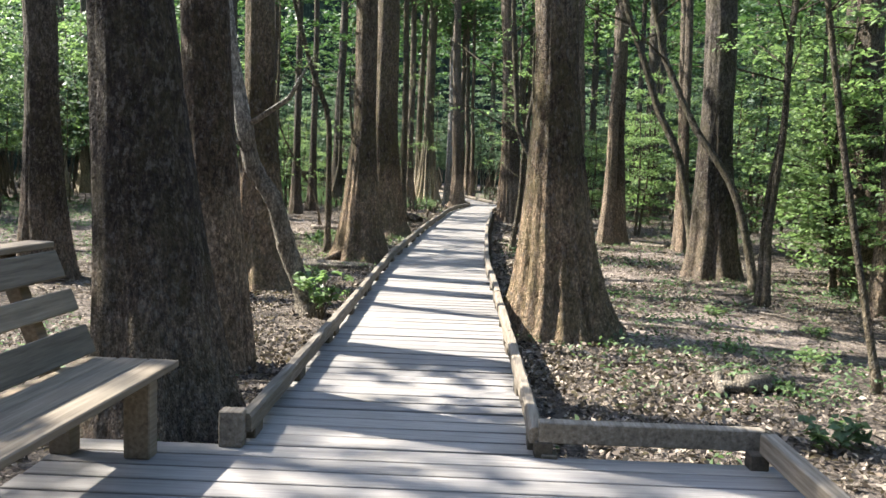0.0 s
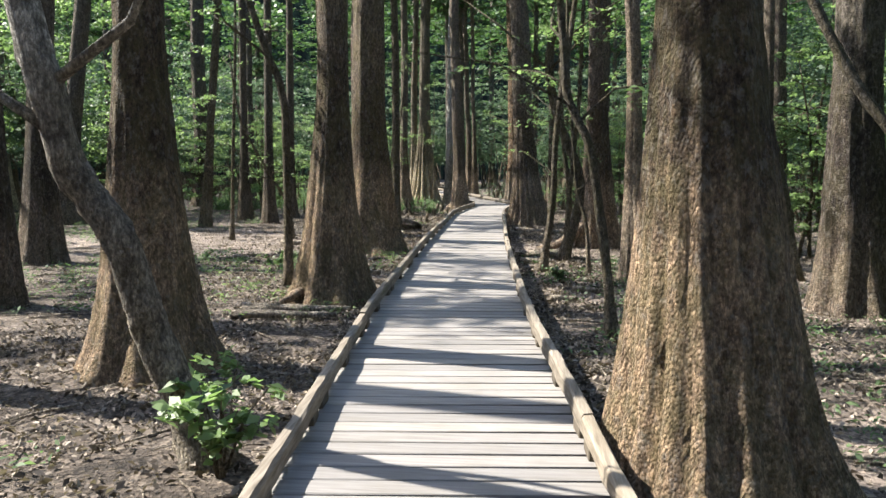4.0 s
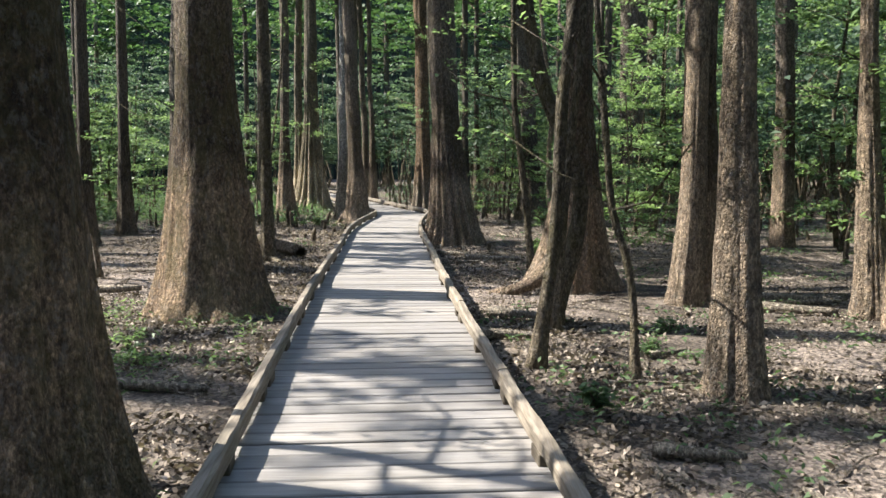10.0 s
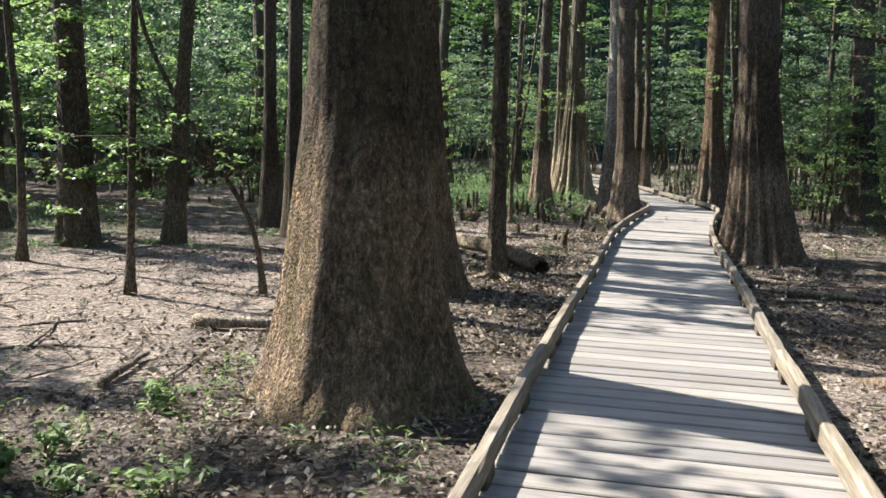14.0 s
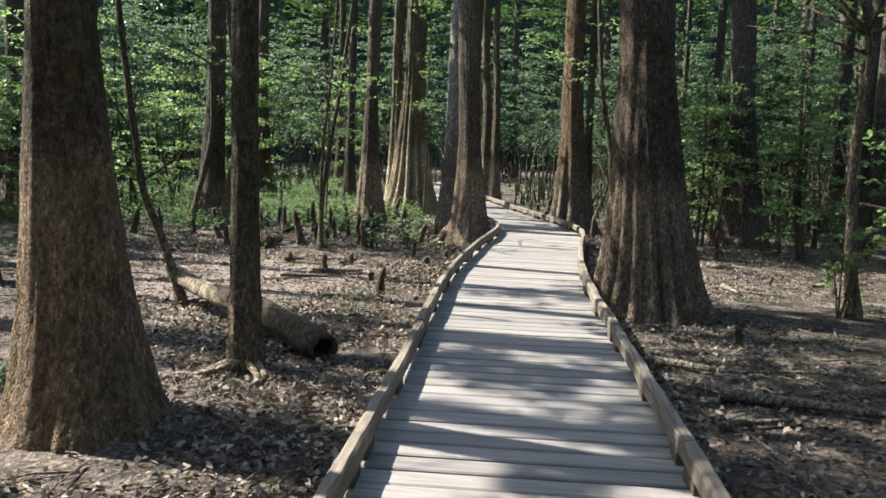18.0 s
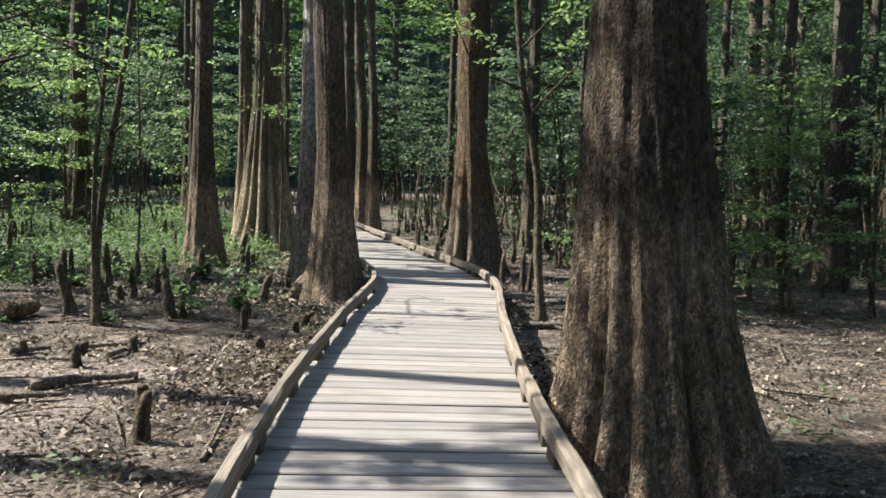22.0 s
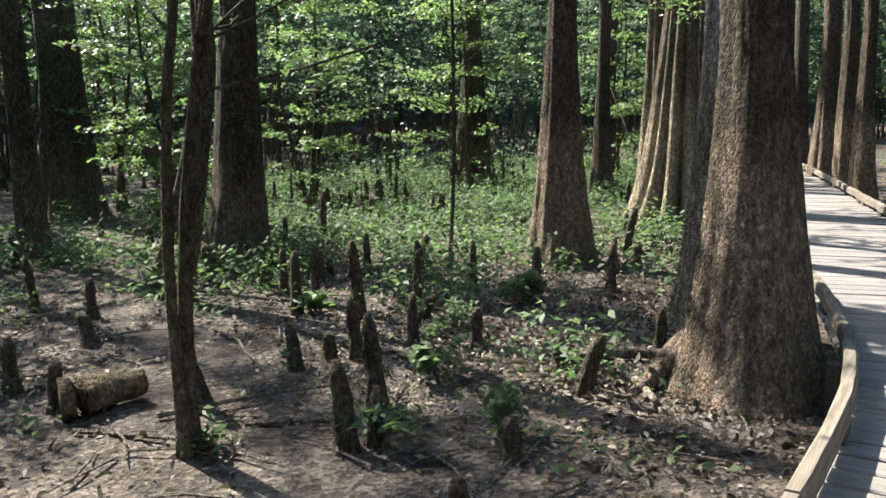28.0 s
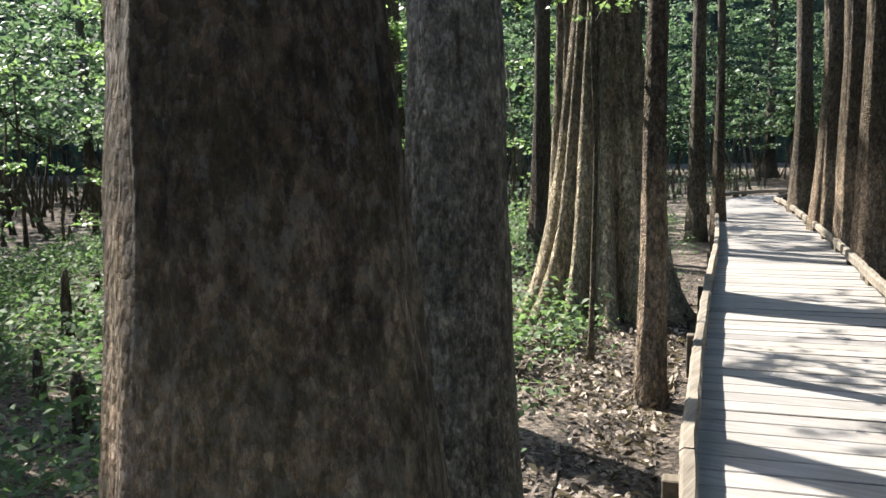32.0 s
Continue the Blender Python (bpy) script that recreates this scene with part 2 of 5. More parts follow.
def ground_material():
    m, nt, b = nodes_of("swamp_mud")
    v = coords(nt, (1, 1, 1))
    flat = nt.nodes.new("ShaderNodeAttribute")
    flat.attribute_name = "clay"
    big = maths(nt, 'ADD', flat.outputs["Fac"], maths(nt, 'MULTIPLY', noise_tex(nt, v, 0.9, 6.0, 0.65), 0.9))
    mid = noise_tex(nt, v, 2.6, 6.0, 0.7)
    fine = noise_tex(nt, v, 24.0, 6.0, 0.75)
    speck = nt.nodes.new("ShaderNodeTexVoronoi")
    speck.inputs["Scale"].default_value = 34.0
    nt.links.new(v, speck.inputs["Vector"])
    mud = ramp(nt, mid, [(0.34, (0.035, 0.029, 0.023)), (0.5, (0.142, 0.116, 0.093)), (0.68, (0.285, 0.238, 0.193))])
    clay = ramp(nt, fine, [(0.3, (0.2, 0.163, 0.134)), (0.7, (0.375, 0.313, 0.264))])
    c = mix(nt, ramp(nt, big, [(0.6, (0, 0, 0)), (0.85, (1, 1, 1))]), mud, clay)
    bits = ramp(nt, speck.outputs["Color"], [(0.2, (0.25, 0.23, 0.22)), (0.55, (0.95, 0.95, 0.95)), (0.85, (1.8, 1.75, 1.65))])
    c = mix(nt, 0.7, c, bits, 'MULTIPLY')
    nt.links.new(c, b.inputs["Base Color"])
    b.inputs["Roughness"].default_value = 0.9
    b.inputs["Specular IOR Level"].default_value = 0.25
    h = maths(nt, 'ADD', maths(nt, 'MULTIPLY', mid, 1.5), maths(nt, 'ADD', fine, maths(nt, 'MULTIPLY', speck.outputs["Distance"], 0.5)))
    bump(nt, b, h, 1.0, 0.08)
    return m


MUD = ground_material()


def leaf_material(name, dark, mid, light, through_it=0.45, gloss=0.5):
    m, nt, b = nodes_of(name)
    geo = nt.nodes.new("ShaderNodeNewGeometry")
    c = ramp(nt, geo.outputs["Random Per Island"], [(0.0, dark), (0.55, mid), (1.0, light)])
    nt.links.new(c, b.inputs["Base Color"])
    b.inputs["Roughness"].default_value = gloss
    b.inputs["Specular IOR Level"].default_value = 0.35
    tr = nt.nodes.new("ShaderNodeBsdfTranslucent")
    warm = mix(nt, 1.0, c, (1.12, 1.22, 0.88), 'MULTIPLY')
    nt.links.new(warm, tr.inputs[0])
    ms = nt.nodes.new("ShaderNodeMixShader")
    ms.inputs[0].default_value = through_it
    nt.links.new(b.outputs[0], ms.inputs[1])
    nt.links.new(tr.outputs[0], ms.inputs[2])
    nt.links.new(ms.outputs[0], nt.nodes["Material Output"].inputs[0])
    return m


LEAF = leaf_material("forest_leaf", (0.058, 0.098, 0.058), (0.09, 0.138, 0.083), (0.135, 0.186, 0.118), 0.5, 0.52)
# lighter greens: bright seedlings' own, and sunlight coloured into understory leaves
LEAF_BRIGHT = leaf_material("bright_sunlit_leaf", (0.11, 0.168, 0.065), (0.165, 0.242, 0.098), (0.235, 0.318, 0.145), 0.52, 0.45)
LEAF_CANOPY = leaf_material("canopy_leaf", (0.04, 0.085, 0.03), (0.07, 0.13, 0.045), (0.11, 0.18, 0.07), 0.4)
WEED = leaf_material("weed_leaf", (0.06, 0.1, 0.044), (0.1, 0.158, 0.068), (0.165, 0.232, 0.11), 0.45, 0.62)
DEAD_LEAF = leaf_material("dead_leaf", (0.024, 0.019, 0.015), (0.14, 0.11, 0.084), (0.34, 0.285, 0.225), 0.12, 0.75)
TWIG = bark_material("dead_twig", (0.24, 0.2, 0.16), (0.3, 0.26, 0.21), (0.3, 0.26, 0.2), 0.3, 5.0, 14.0, 0.1)
PALE_WOOD = bark_material("barkless_wood", (0.42, 0.36, 0.285), (0.42, 0.36, 0.285), (0.42, 0.36, 0.285), 0.3, 5.0, 14.0, 0.05)
KNEE = bark_material("cypress_knee_bark", (0.075, 0.058, 0.042), (0.13, 0.1, 0.07), (0.13, 0.1, 0.07), 0.5, 5.0, 9.0, 0.3)


# ---- building blocks ----
def mesh_of(name, verts, faces, material, smooth=False):
    me = bpy.data.meshes.new(name)
    me.from_pydata(verts, [], faces)
    me.materials.append(material)
    if smooth:
        me.polygons.foreach_set("use_smooth", [True] * len(me.polygons))
    me.update()
    return me


def child(name, me, parent, label=""):
    ob = new(name, me)
    ob.parent = parent
    if label:
        ob["label"] = label
    return ob


def part(name, bm, material, parent, label=""):
    """Links a bmesh as one mesh object under a thing or a part."""
    me = bpy.data.meshes.new(name)
    bm.to_mesh(me)
    bm.free()
    me.materials.append(material)
    return child(name, me, parent, label)


def box_mesh(name, sx, sy, sz, material, ch=0.006):
    """A timber with chamfered edges, centred, its length along the longest side."""
    bm = bmesh.new()
    bmesh.ops.create_cube(bm, size=1.0)
    bmesh.ops.scale(bm, vec=(sx, sy, sz), verts=bm.verts)
    bmesh.ops.bevel(bm, geom=bm.edges[:], offset=ch, segments=1, affect='EDGES')
    me = bpy.data.meshes.new(name)
    bm.to_mesh(me)
    bm.free()
    me.materials.append(material)
    return me


def tube(points, radii, seg=8, rough=0.0, seed=0.0):
    """Verts and faces of a bent tapering tube through the points."""
    verts, faces = [], []
    n = len(points)
    for i, p in enumerate(points):
        a = Vector(points[max(i - 1, 0)])
        c = Vector(points[min(i + 1, n - 1)])
        d = (c - a).normalized()
        u = d.cross(Vector((0.31, 0.95, 0.07)))
        if u.length < 0.1:
            u = d.cross(Vector((1, 0, 0)))
        u.normalize()
        w = d.cross(u)
        for k in range(seg):
            t = 2 * math.pi * k / seg
            r = radii[i] * (1 + rough * noise.noise((math.cos(t) * 1.7 + seed, math.sin(t) * 1.7, i * 0.6 + seed)))
            verts.append(Vector(p) + u * (r * math.cos(t)) + w * (r * math.sin(t)))
    for i in range(n - 1):
        for k in range(seg):
            k2 = (k + 1) % seg
            faces.append((i * seg + k, i * seg + k2, (i + 1) * seg + k2, (i + 1) * seg + k))
    faces.append(tuple(range(seg - 1, -1, -1)))
    faces.append(tuple((n - 1) * seg + k for k in range(seg)))
    return verts, faces


def leaves(name, centres, size, material, rng, flat=0.35, slim=0.5):
    """One mesh of many small pointed leaves at the centres, most of them lying nearly level."""
    c = np.asarray(centres, float)
    n = len(c)
    yaw = rng.uniform(0, 2 * np.pi, n)
    nz = np.stack([rng.normal(0, flat, n), rng.normal(0, flat, n), np.ones(n)], 1)
    nz /= np.linalg.norm(nz, axis=1)[:, None]
    a = np.stack([np.cos(yaw), np.sin(yaw), np.zeros(n)], 1)
    a -= nz * (a * nz).sum(1)[:, None]
    a /= np.linalg.norm(a, axis=1)[:, None]
    b = np.cross(nz, a)
    s = (size * rng.uniform(0.6, 1.35, n))[:, None]
    mid = c + nz * s * 0.12
    v = np.stack([c - a * s * 0.5, mid - b * s * slim * 0.5, c + a * s * 0.5, mid + b * s * slim * 0.5], 1).reshape(-1, 3)
    me = bpy.data.meshes.new(name)
    me.vertices.add(4 * n)
    me.vertices.foreach_set("co", v.ravel())
    me.loops.add(4 * n)
    me.loops.foreach_set("vertex_index", np.arange(4 * n, dtype=np.int32))
    me.polygons.add(n)
    me.polygons.foreach_set("loop_start", np.arange(0, 4 * n, 4, dtype=np.int32))
    me.polygons.foreach_set("loop_total", np.full(n, 4, dtype=np.int32))
    me.materials.append(material)
    me.update(calc_edges=True)
    return me


def spray_points(rng, base, tip, count, width, thick=0.05):
    """Leaf places along a twig that fan out in a flat spray."""
    t = rng.uniform(0.1, 1.0, count)
    base, tip = np.asarray(base, float), np.asarray(tip, float)
    d = tip - base
    side = np.array([-d[1], d[0], 0.0])
    side /= np.linalg.norm(side) + 1e-6
    off = rng.normal(0, 1, count) * width * (0.35 + 0.65 * np.sin(np.pi * t))
    p = base + d * t[:, None] + side * off[:, None]
    p[:, 2] += rng.normal(0, thick, count) - 0.12 * np.abs(off)
    return p


# ---- things: trees ----
def trunk_mesh(name, seed, r_foot, r_high, z_high, lean, flutes, flute_amp, height, seg, rings, material, swell=0.9, rough=0.06):
    """A swamp trunk: swollen fluted foot, tapering above; lean is the sideways drift per metre."""
    verts, faces = [], []
    for i in range(rings):
        f = i / (rings - 1)
        z = height * f ** 1.9 - 0.18
        zz = max(z, 0.0)
        body = max(r_high * (1.0 - 0.03 * max(zz - z_high, 0.0)), r_high * 0.35)
        g = 0.66 * max(0.0, 1 - zz / (3.0 * swell)) ** 1.25 + 0.34 * math.exp(-zz / (0.33 * swell))
        r0 = body + max(r_foot - r_high, 0.0) * g
        ox, oy = lean[0] * zz, lean[1] * zz
        ox += 0.03 * noise.noise((seed, zz * 0.4, 1.3)) * zz ** 0.5
        for j in range(seg):
            t = 2 * math.pi * j / seg
            c, s = math.cos(t), math.sin(t)
            wob = noise.noise((c * 1.1 + seed, s * 1.1, zz * 0.25)) * 0.10 + noise.noise((c * 4.2, s * 4.2 + seed, zz * 0.7)) * rough
            fl = 0.0
            if flutes:
                ph = t * flutes + seed + 1.4 * noise.noise((c * 0.8, s * 0.8, seed + zz * 0.2))
                fl = flute_amp * (abs(math.sin(ph * 0.5)) - 0.6) * (math.exp(-zz / 3.0) if flute_amp > 0.35 else math.exp(-(zz / (1.5 * swell)) ** 1.5))
            fine = noise.noise((c * 13, s * 13, zz * 0.9 + seed)) * (0.02 + 0.04 * math.exp(-zz / 1.1)) + (noise.noise((c * r0 * 17, s * r0 * 17, zz * 7 + seed)) * 0.012 / max(r0, 0.1) if seg > 60 else 0.0)
            r = r0 * (1 + wob + fl + fine)
            verts.append((ox + r * c, oy + r * s, z))
    for i in range(rings - 1):
        for j in range(seg):
            j2 = (j + 1) % seg
            faces.append((i * seg + j, i * seg + j2, (i + 1) * seg + j2, (i + 1) * seg + j))
    faces.append(tuple((rings - 1) * seg + j for j in range(seg)))
    return mesh_of(name, verts, faces, material, True)


CROWNS, THIN_CROWNS = [], []
for _k in range(9):
    _rng = np.random.default_rng(40 + _k)
    _pts, _tw, _tf = [], [], []
    for _b in range(34 if _k < 6 else 10):
        _a, _z = _rng.uniform(0, 2 * np.pi), _rng.uniform(0, 7.5)
        _l = _rng.uniform(1.4, 3.6) * (1 - 0.06 * _z)
        _p0 = (0.0, 0.0, _z)
        _p1 = (_l * math.cos(_a), _l * math.sin(_a), _z + _rng.uniform(0.2, 1.2))
        _v, _f = tube([_p0, tuple(np.add(_p0, _p1) / 2 + (0, 0, 0.15)), _p1], [0.05, 0.03, 0.012], 4)
        _tf += [tuple(i + len(_tw) for i in q) for q in _f]
        _tw += _v
        for _s in range(7):
            _q = np.array(_p0) + (np.array(_p1) - _p0) * _rng.uniform(0.35, 1.0)
            _e = _q + np.array([*_rng.normal(0, 0.75, 2), _rng.normal(0, 0.2)])
            _pts.append(spray_points(_rng, _q, _e, 10, 0.22))
    (CROWNS if _k < 6 else THIN_CROWNS).append((leaves("crown", np.concatenate(_pts), 0.245, LEAF_CANOPY, _rng, 0.6, 0.62), mesh_of("branchwork", _tw, _tf, BARK_THIN)))


def kept_sunny(x, y):
    """True where a crown over (x, y) would shade ground that lies open to the sun."""
    sx, sy = x + 11.9, y - 2.5
    flat = -13 < sx < -3.4 and 17 < sy < 28
    thicket = -15 < sx < -1.8 and 31.5 < sy < 48
    first = -8 < sx < 6 and 7 < sy < 15
    right = -0.8 < sx < 6 and 12 < sy < 23
    bend = -5 < sx < 0.5 and 24 < sy < 28.5
    fluted = -8.5 < sx < -5 and 44.5 < sy < 48
    glade = 5 < sx < 16 and 0 < sy < 26
    return flat or bend or thicket or first or right or fluted or glade


def swamp_tree(name, label, category, x, y, z, r_foot, r_high, z_high, lean, flutes, amp, material, height=17.0, fine=True, crown=True, swell=0.9, turn=0.0):
    base = new(name)
    base.location = (x, y, z)
    tagged(base, label, category, "swamp forest trees")
    seed = (x * 1.37 + y * 0.71) % 50
    seg, rings = (88, 64) if fine else (28, 22)
    child("trunk", trunk_mesh("trunk", seed, r_foot, r_high, z_high, lean, flutes, amp, height, seg, rings, material, swell), base)
    if crown:
        kinds = THIN_CROWNS if kept_sunny(x, y) else CROWNS
        cr, lb = kinds[int(seed * 7) % len(kinds)]
        top = (lean[0] * (height - 7.5), lean[1] * (height - 7.5), height - 7.5)
        for nm, me in (("branchwork", lb), ("crown", cr)):
            ob = tagged(child(nm, me, base), kind="stuff")
            ob.location = top
            ob.rotation_euler = (0, 0, seed * 1.7)
            ob.scale = (0.8, 0.8, 0.9)
    return base


# ---- plan: the boardwalk's line ----
def curve_at(points, step):
    """Even steps along a smooth line through the plan's points."""
    p = np.array(points, float)
    p = np.vstack([2 * p[0] - p[1], p, 2 * p[-1] - p[-2]])
    out = []
    for i in range(1, len(p) - 2):
        for t in np.linspace(0, 1, 40, endpoint=False):
            a, b, c, d = p[i - 1], p[i], p[i + 1], p[i + 2]
            out.append(0.5 * (2 * b + (c - a) * t + (2 * a - 5 * b + 4 * c - d) * t * t + (3 * b - a - 3 * c + d) * t ** 3))
    out = np.array(out)
    s = np.concatenate([[0], np.cumsum(np.linalg.norm(np.diff(out, axis=0), axis=1))])
    q = np.arange(0, s[-1], step)
    return np.stack([np.interp(q, s, out[:, 0]), np.interp(q, s, out[:, 1])], 1)


PITCH = 0.187
MID = curve_at(DECK_LINE, PITCH)
_tan = np.gradient(MID, axis=0)
_tan /= np.linalg.norm(_tan, axis=1)[:, None]
_ker = np.ones(5) / 5
_tan = np.stack([np.convolve(np.pad(_tan[:, i], 2, mode="edge"), _ker, "valid") for i in (0, 1)], 1)
NORMAL = np.stack([_tan[:, 1], -_tan[:, 0]], 1)      # to the right
LEFT_EDGE, RIGHT_EDGE = MID - NORMAL * HALF, MID + NORMAL * HALF


def from_path(x, y):
    return float(np.min(np.hypot(MID[:, 0] - x, MID[:, 1] - y)))


def ground_z(x, y):
    return GROUND + 0.05 * noise.noise((x * 0.35, y * 0.35, 2.0)) + 0.025 * noise.noise((x * 1.3, y * 1.3, 7.0)) + 0.012 * noise.noise((x * 4.5, y * 4.5, 3.0))


# ---- ground ----
def clay_flat(x, y):
    """How far the ground is bare pale clay (1) and not dark leafy mulch (0)."""
    best = 0.0
    for cx, cy, rx, ry in CLAY:
        best = max(best, 1.25 - math.hypot((x - cx) / rx, (y - cy) / ry) + 0.5 * noise.noise((x * 0.6, y * 0.6, 12.0)))
    return max(-0.3, min(1.0, best)) * 0.75


def spaced(lo, hi, step, far):
    near = np.arange(lo, hi + 1e-6, step)
    out, d = [], step
    while (out[-1] if out else 0.0) < far:
        d *= 1.35
        out.append((out[-1] if out else 0.0) + d)
    out = np.array(out)
    return np.concatenate([(lo - out)[::-1], near, hi + out])


_gx, _gy = spaced(-17, 13, 0.2, 500), spaced(-3, 56, 0.2, 500)
_gv = [(x, y, ground_z(x, y)) for y in _gy for x in _gx]
_w = len(_gx)
_gc = [clay_flat(x, y) for y in _gy for x in _gx]
_gf = [(j * _w + i, j * _w + i + 1, (j + 1) * _w + i + 1, (j + 1) * _w + i) for j in range(len(_gy) - 1) for i in range(_w - 1)]
ground = new("ground", mesh_of("ground", _gv, _gf, MUD, True))
_at = ground.data.attributes.new("clay", 'FLOAT', 'POINT')
_at.data.foreach_set("value", _gc)
tagged(ground, "grey-brown drying swamp mud with clay patches and leaf litter", "ground", kind="structure")

# ---- boardwalk ----
boardwalk = new("boardwalk")
tagged(boardwalk, "low boardwalk of weathered grey cross planks", "boardwalk", kind="structure")


def plank_mesh(a, b, c, d, top, thick):
    """A plank from its four corners (left near, right near, right far, left far), edges eased, about its own middle."""
    m = (a + b + c + d) / 4
    q = [p - m for p in (a, b, c, d)]
    inner = [p * np.array([1 - 0.01 / max(abs(p[0]), 0.05), 1 - 0.01 / max(abs(p[1]), 0.05)]) for p in q]
    v = [(p[0], p[1], -thick) for p in q] + [(p[0], p[1], -0.008) for p in q] + [(p[0], p[1], 0.0) for p in inner]
    f = [(3, 2, 1, 0)] + [(i, (i + 1) % 4, 4 + (i + 1) % 4, 4 + i) for i in range(4)] + [(4 + i, 4 + (i + 1) % 4, 8 + (i + 1) % 4, 8 + i) for i in range(4)] + [(8, 9, 10, 11)]
    return m, mesh_of("plank", v, f, DECK_WOOD)


_pr = random.Random(5)
_rest_v, _rest_f = [], []
for _i in range(len(MID) - 1):
    _g = _pr.uniform(0.018, 0.03) / PITCH / 2
    _l0, _l1, _r0, _r1 = LEFT_EDGE[_i], LEFT_EDGE[_i + 1], RIGHT_EDGE[_i], RIGHT_EDGE[_i + 1]
    _el, _er = NORMAL[_i] * (0.045 + _pr.uniform(0, 0.025)), NORMAL[_i] * (0.045 + _pr.uniform(0, 0.025))
    _a, _d = _l0 + (_l1 - _l0) * _g - _el, _l1 - (_l1 - _l0) * _g - _el
    _b, _c = _r0 + (_r1 - _r0) * _g + _er, _r1 - (_r1 - _r0) * _g + _er
    _m, _me = plank_mesh(_a, _b, _c, _d, 0.0, 0.04)
    if _i < 290:
        _ob = child("plank", _me, boardwalk)
        _ob.location = (_m[0], _m[1], _pr.uniform(-0.004, 0.003))
        _ob.rotation_euler = (_pr.uniform(-0.006, 0.006), _pr.uniform(-0.002, 0.002), 0)
    else:
        _o = len(_rest_v)
        _rest_v += [(v.co.x + _m[0], v.co.y + _m[1], v.co.z) for v in _me.vertices]
        _rest_f += [tuple(i + _o for i in q.vertices) for q in _me.polygons]
        bpy.data.meshes.remove(_me)
tagged(child("far_planking", mesh_of("far_planking", _rest_v, _rest_f, DECK_WOOD), boardwalk), kind="stuff")


def strip_along(name, line, off, width, z0, z1, material, parent, i0, i1, step=1, worn=0.006):
    """A timber laid along the boardwalk's line, off metres to its right, from step i0 to i1."""
    v, f = [], []
    ids = list(range(i0, i1 + 1, step))
    if ids[-1] != i1:
        ids.append(i1)
    for i in ids:
        p, n = line[i], NORMAL[i]
        jog = worn * noise.noise((i * 0.35, off * 3.0, z0))
        for e, (o, z) in enumerate(((off - width / 2, z0), (off + width / 2, z0), (off + width / 2, z1 - 0.018), (off + width / 2 - 0.014, z1), (off - width / 2 + 0.014, z1), (off - width / 2, z1 - 0.018))):
            q = p + n * (o + jog + worn * 0.8 * noise.noise((i * 0.9, e * 2.3, off)))
            v.append((q[0], q[1], z + jog + worn * 0.8 * noise.noise((i * 0.8, e * 1.7, off + 4.0))))
    for k in range(len(ids) - 1):
        for j in range(6):
            j2 = (j + 1) % 6
            f.append((k * 6 + j, k * 6 + j2, (k + 1) * 6 + j2, (k + 1) * 6 + j))
    f.append((5, 4, 3, 2, 1, 0))
    e = (len(ids) - 1) * 6
    f.append(tuple(e + j for j in range(6)))
    o = np.mean(np.array(v), axis=0)
    ob = child(name, mesh_of(name, [tuple(np.array(q) - o) for q in v], f, material), parent)
    ob.location = o
    return ob


for _o in (-HALF + 0.05, HALF - 0.05):
    strip_along("stringer", MID, _o, 0.05, -0.2, -0.045, DARK_WOOD, boardwalk, 0, len(MID) - 1, 2)

RAIL_LO, RAIL_HI, RAIL_W = 0.065, 0.165, 0.075
_pm = box_mesh("block", 0.075, 0.2, 0.07, DARK_WOOD)
_sm = box_mesh("support_post", 0.09, 0.09, 0.34, DARK_WOOD)
for _side, _start in ((-1, RAIL_START[0]), (1, RAIL_START[1])):
    _rail = new("kerb_rail")
    tagged(_rail, "low weathered timber kerb rail raised on short blocks", "rail", "boardwalk kerb rails", "structure")
    _i, _n = _start, len(MID) - 1
    while _i < _n:
        _j = min(_i + 13 + _pr.randrange(4), _n)
        strip_along("beam", MID, _side * (HALF + 0.02), RAIL_W, RAIL_LO + _pr.uniform(-0.006, 0.006), RAIL_HI + _pr.uniform(-0.008, 0.008), RAIL_WOOD, _rail, _i, _j, 1, 0.009)
        for _k in (_i + 1, (_i + _j) // 2, _j - 1):
            if 0 <= _k < len(MID):
                _p = MID[_k] + NORMAL[_k] * _side * (HALF + 0.02)
                _ob = child("block", _pm, _rail)
                _ob.location = (_p[0], _p[1], 0.032)
                _ob.rotation_euler = (0, 0, math.atan2(-_tan[_k][0], _tan[_k][1]) + _pr.uniform(-0.05, 0.05))
        _p = MID[_i] + NORMAL[_i] * _side * (HALF + 0.09)
        _ob = child("support_post", _sm, _rail, "dark damp support post")
        _ob.location = (_p[0], _p[1], -0.15)
        _ob.rotation_euler = (0, 0, math.atan2(-_tan[_i][0], _tan[_i][1]))
        _i = _j


# ---- the tall trees beside the walk ----
CY = "bald cypress with a swollen fluted foot and furrowed bark"


def big(x, y, foot, high, zh, lx, ly, mat_, label, flutes=9, amp=0.22, fine=True, name="bald_cypress", swell=1.0, crown=True, h=17.0):
    return swamp_tree(name, label, "tree", x, y, ground_z(x, y), foot, high, zh, (lx, ly), flutes, amp, mat_, h, fine, crown, swell)


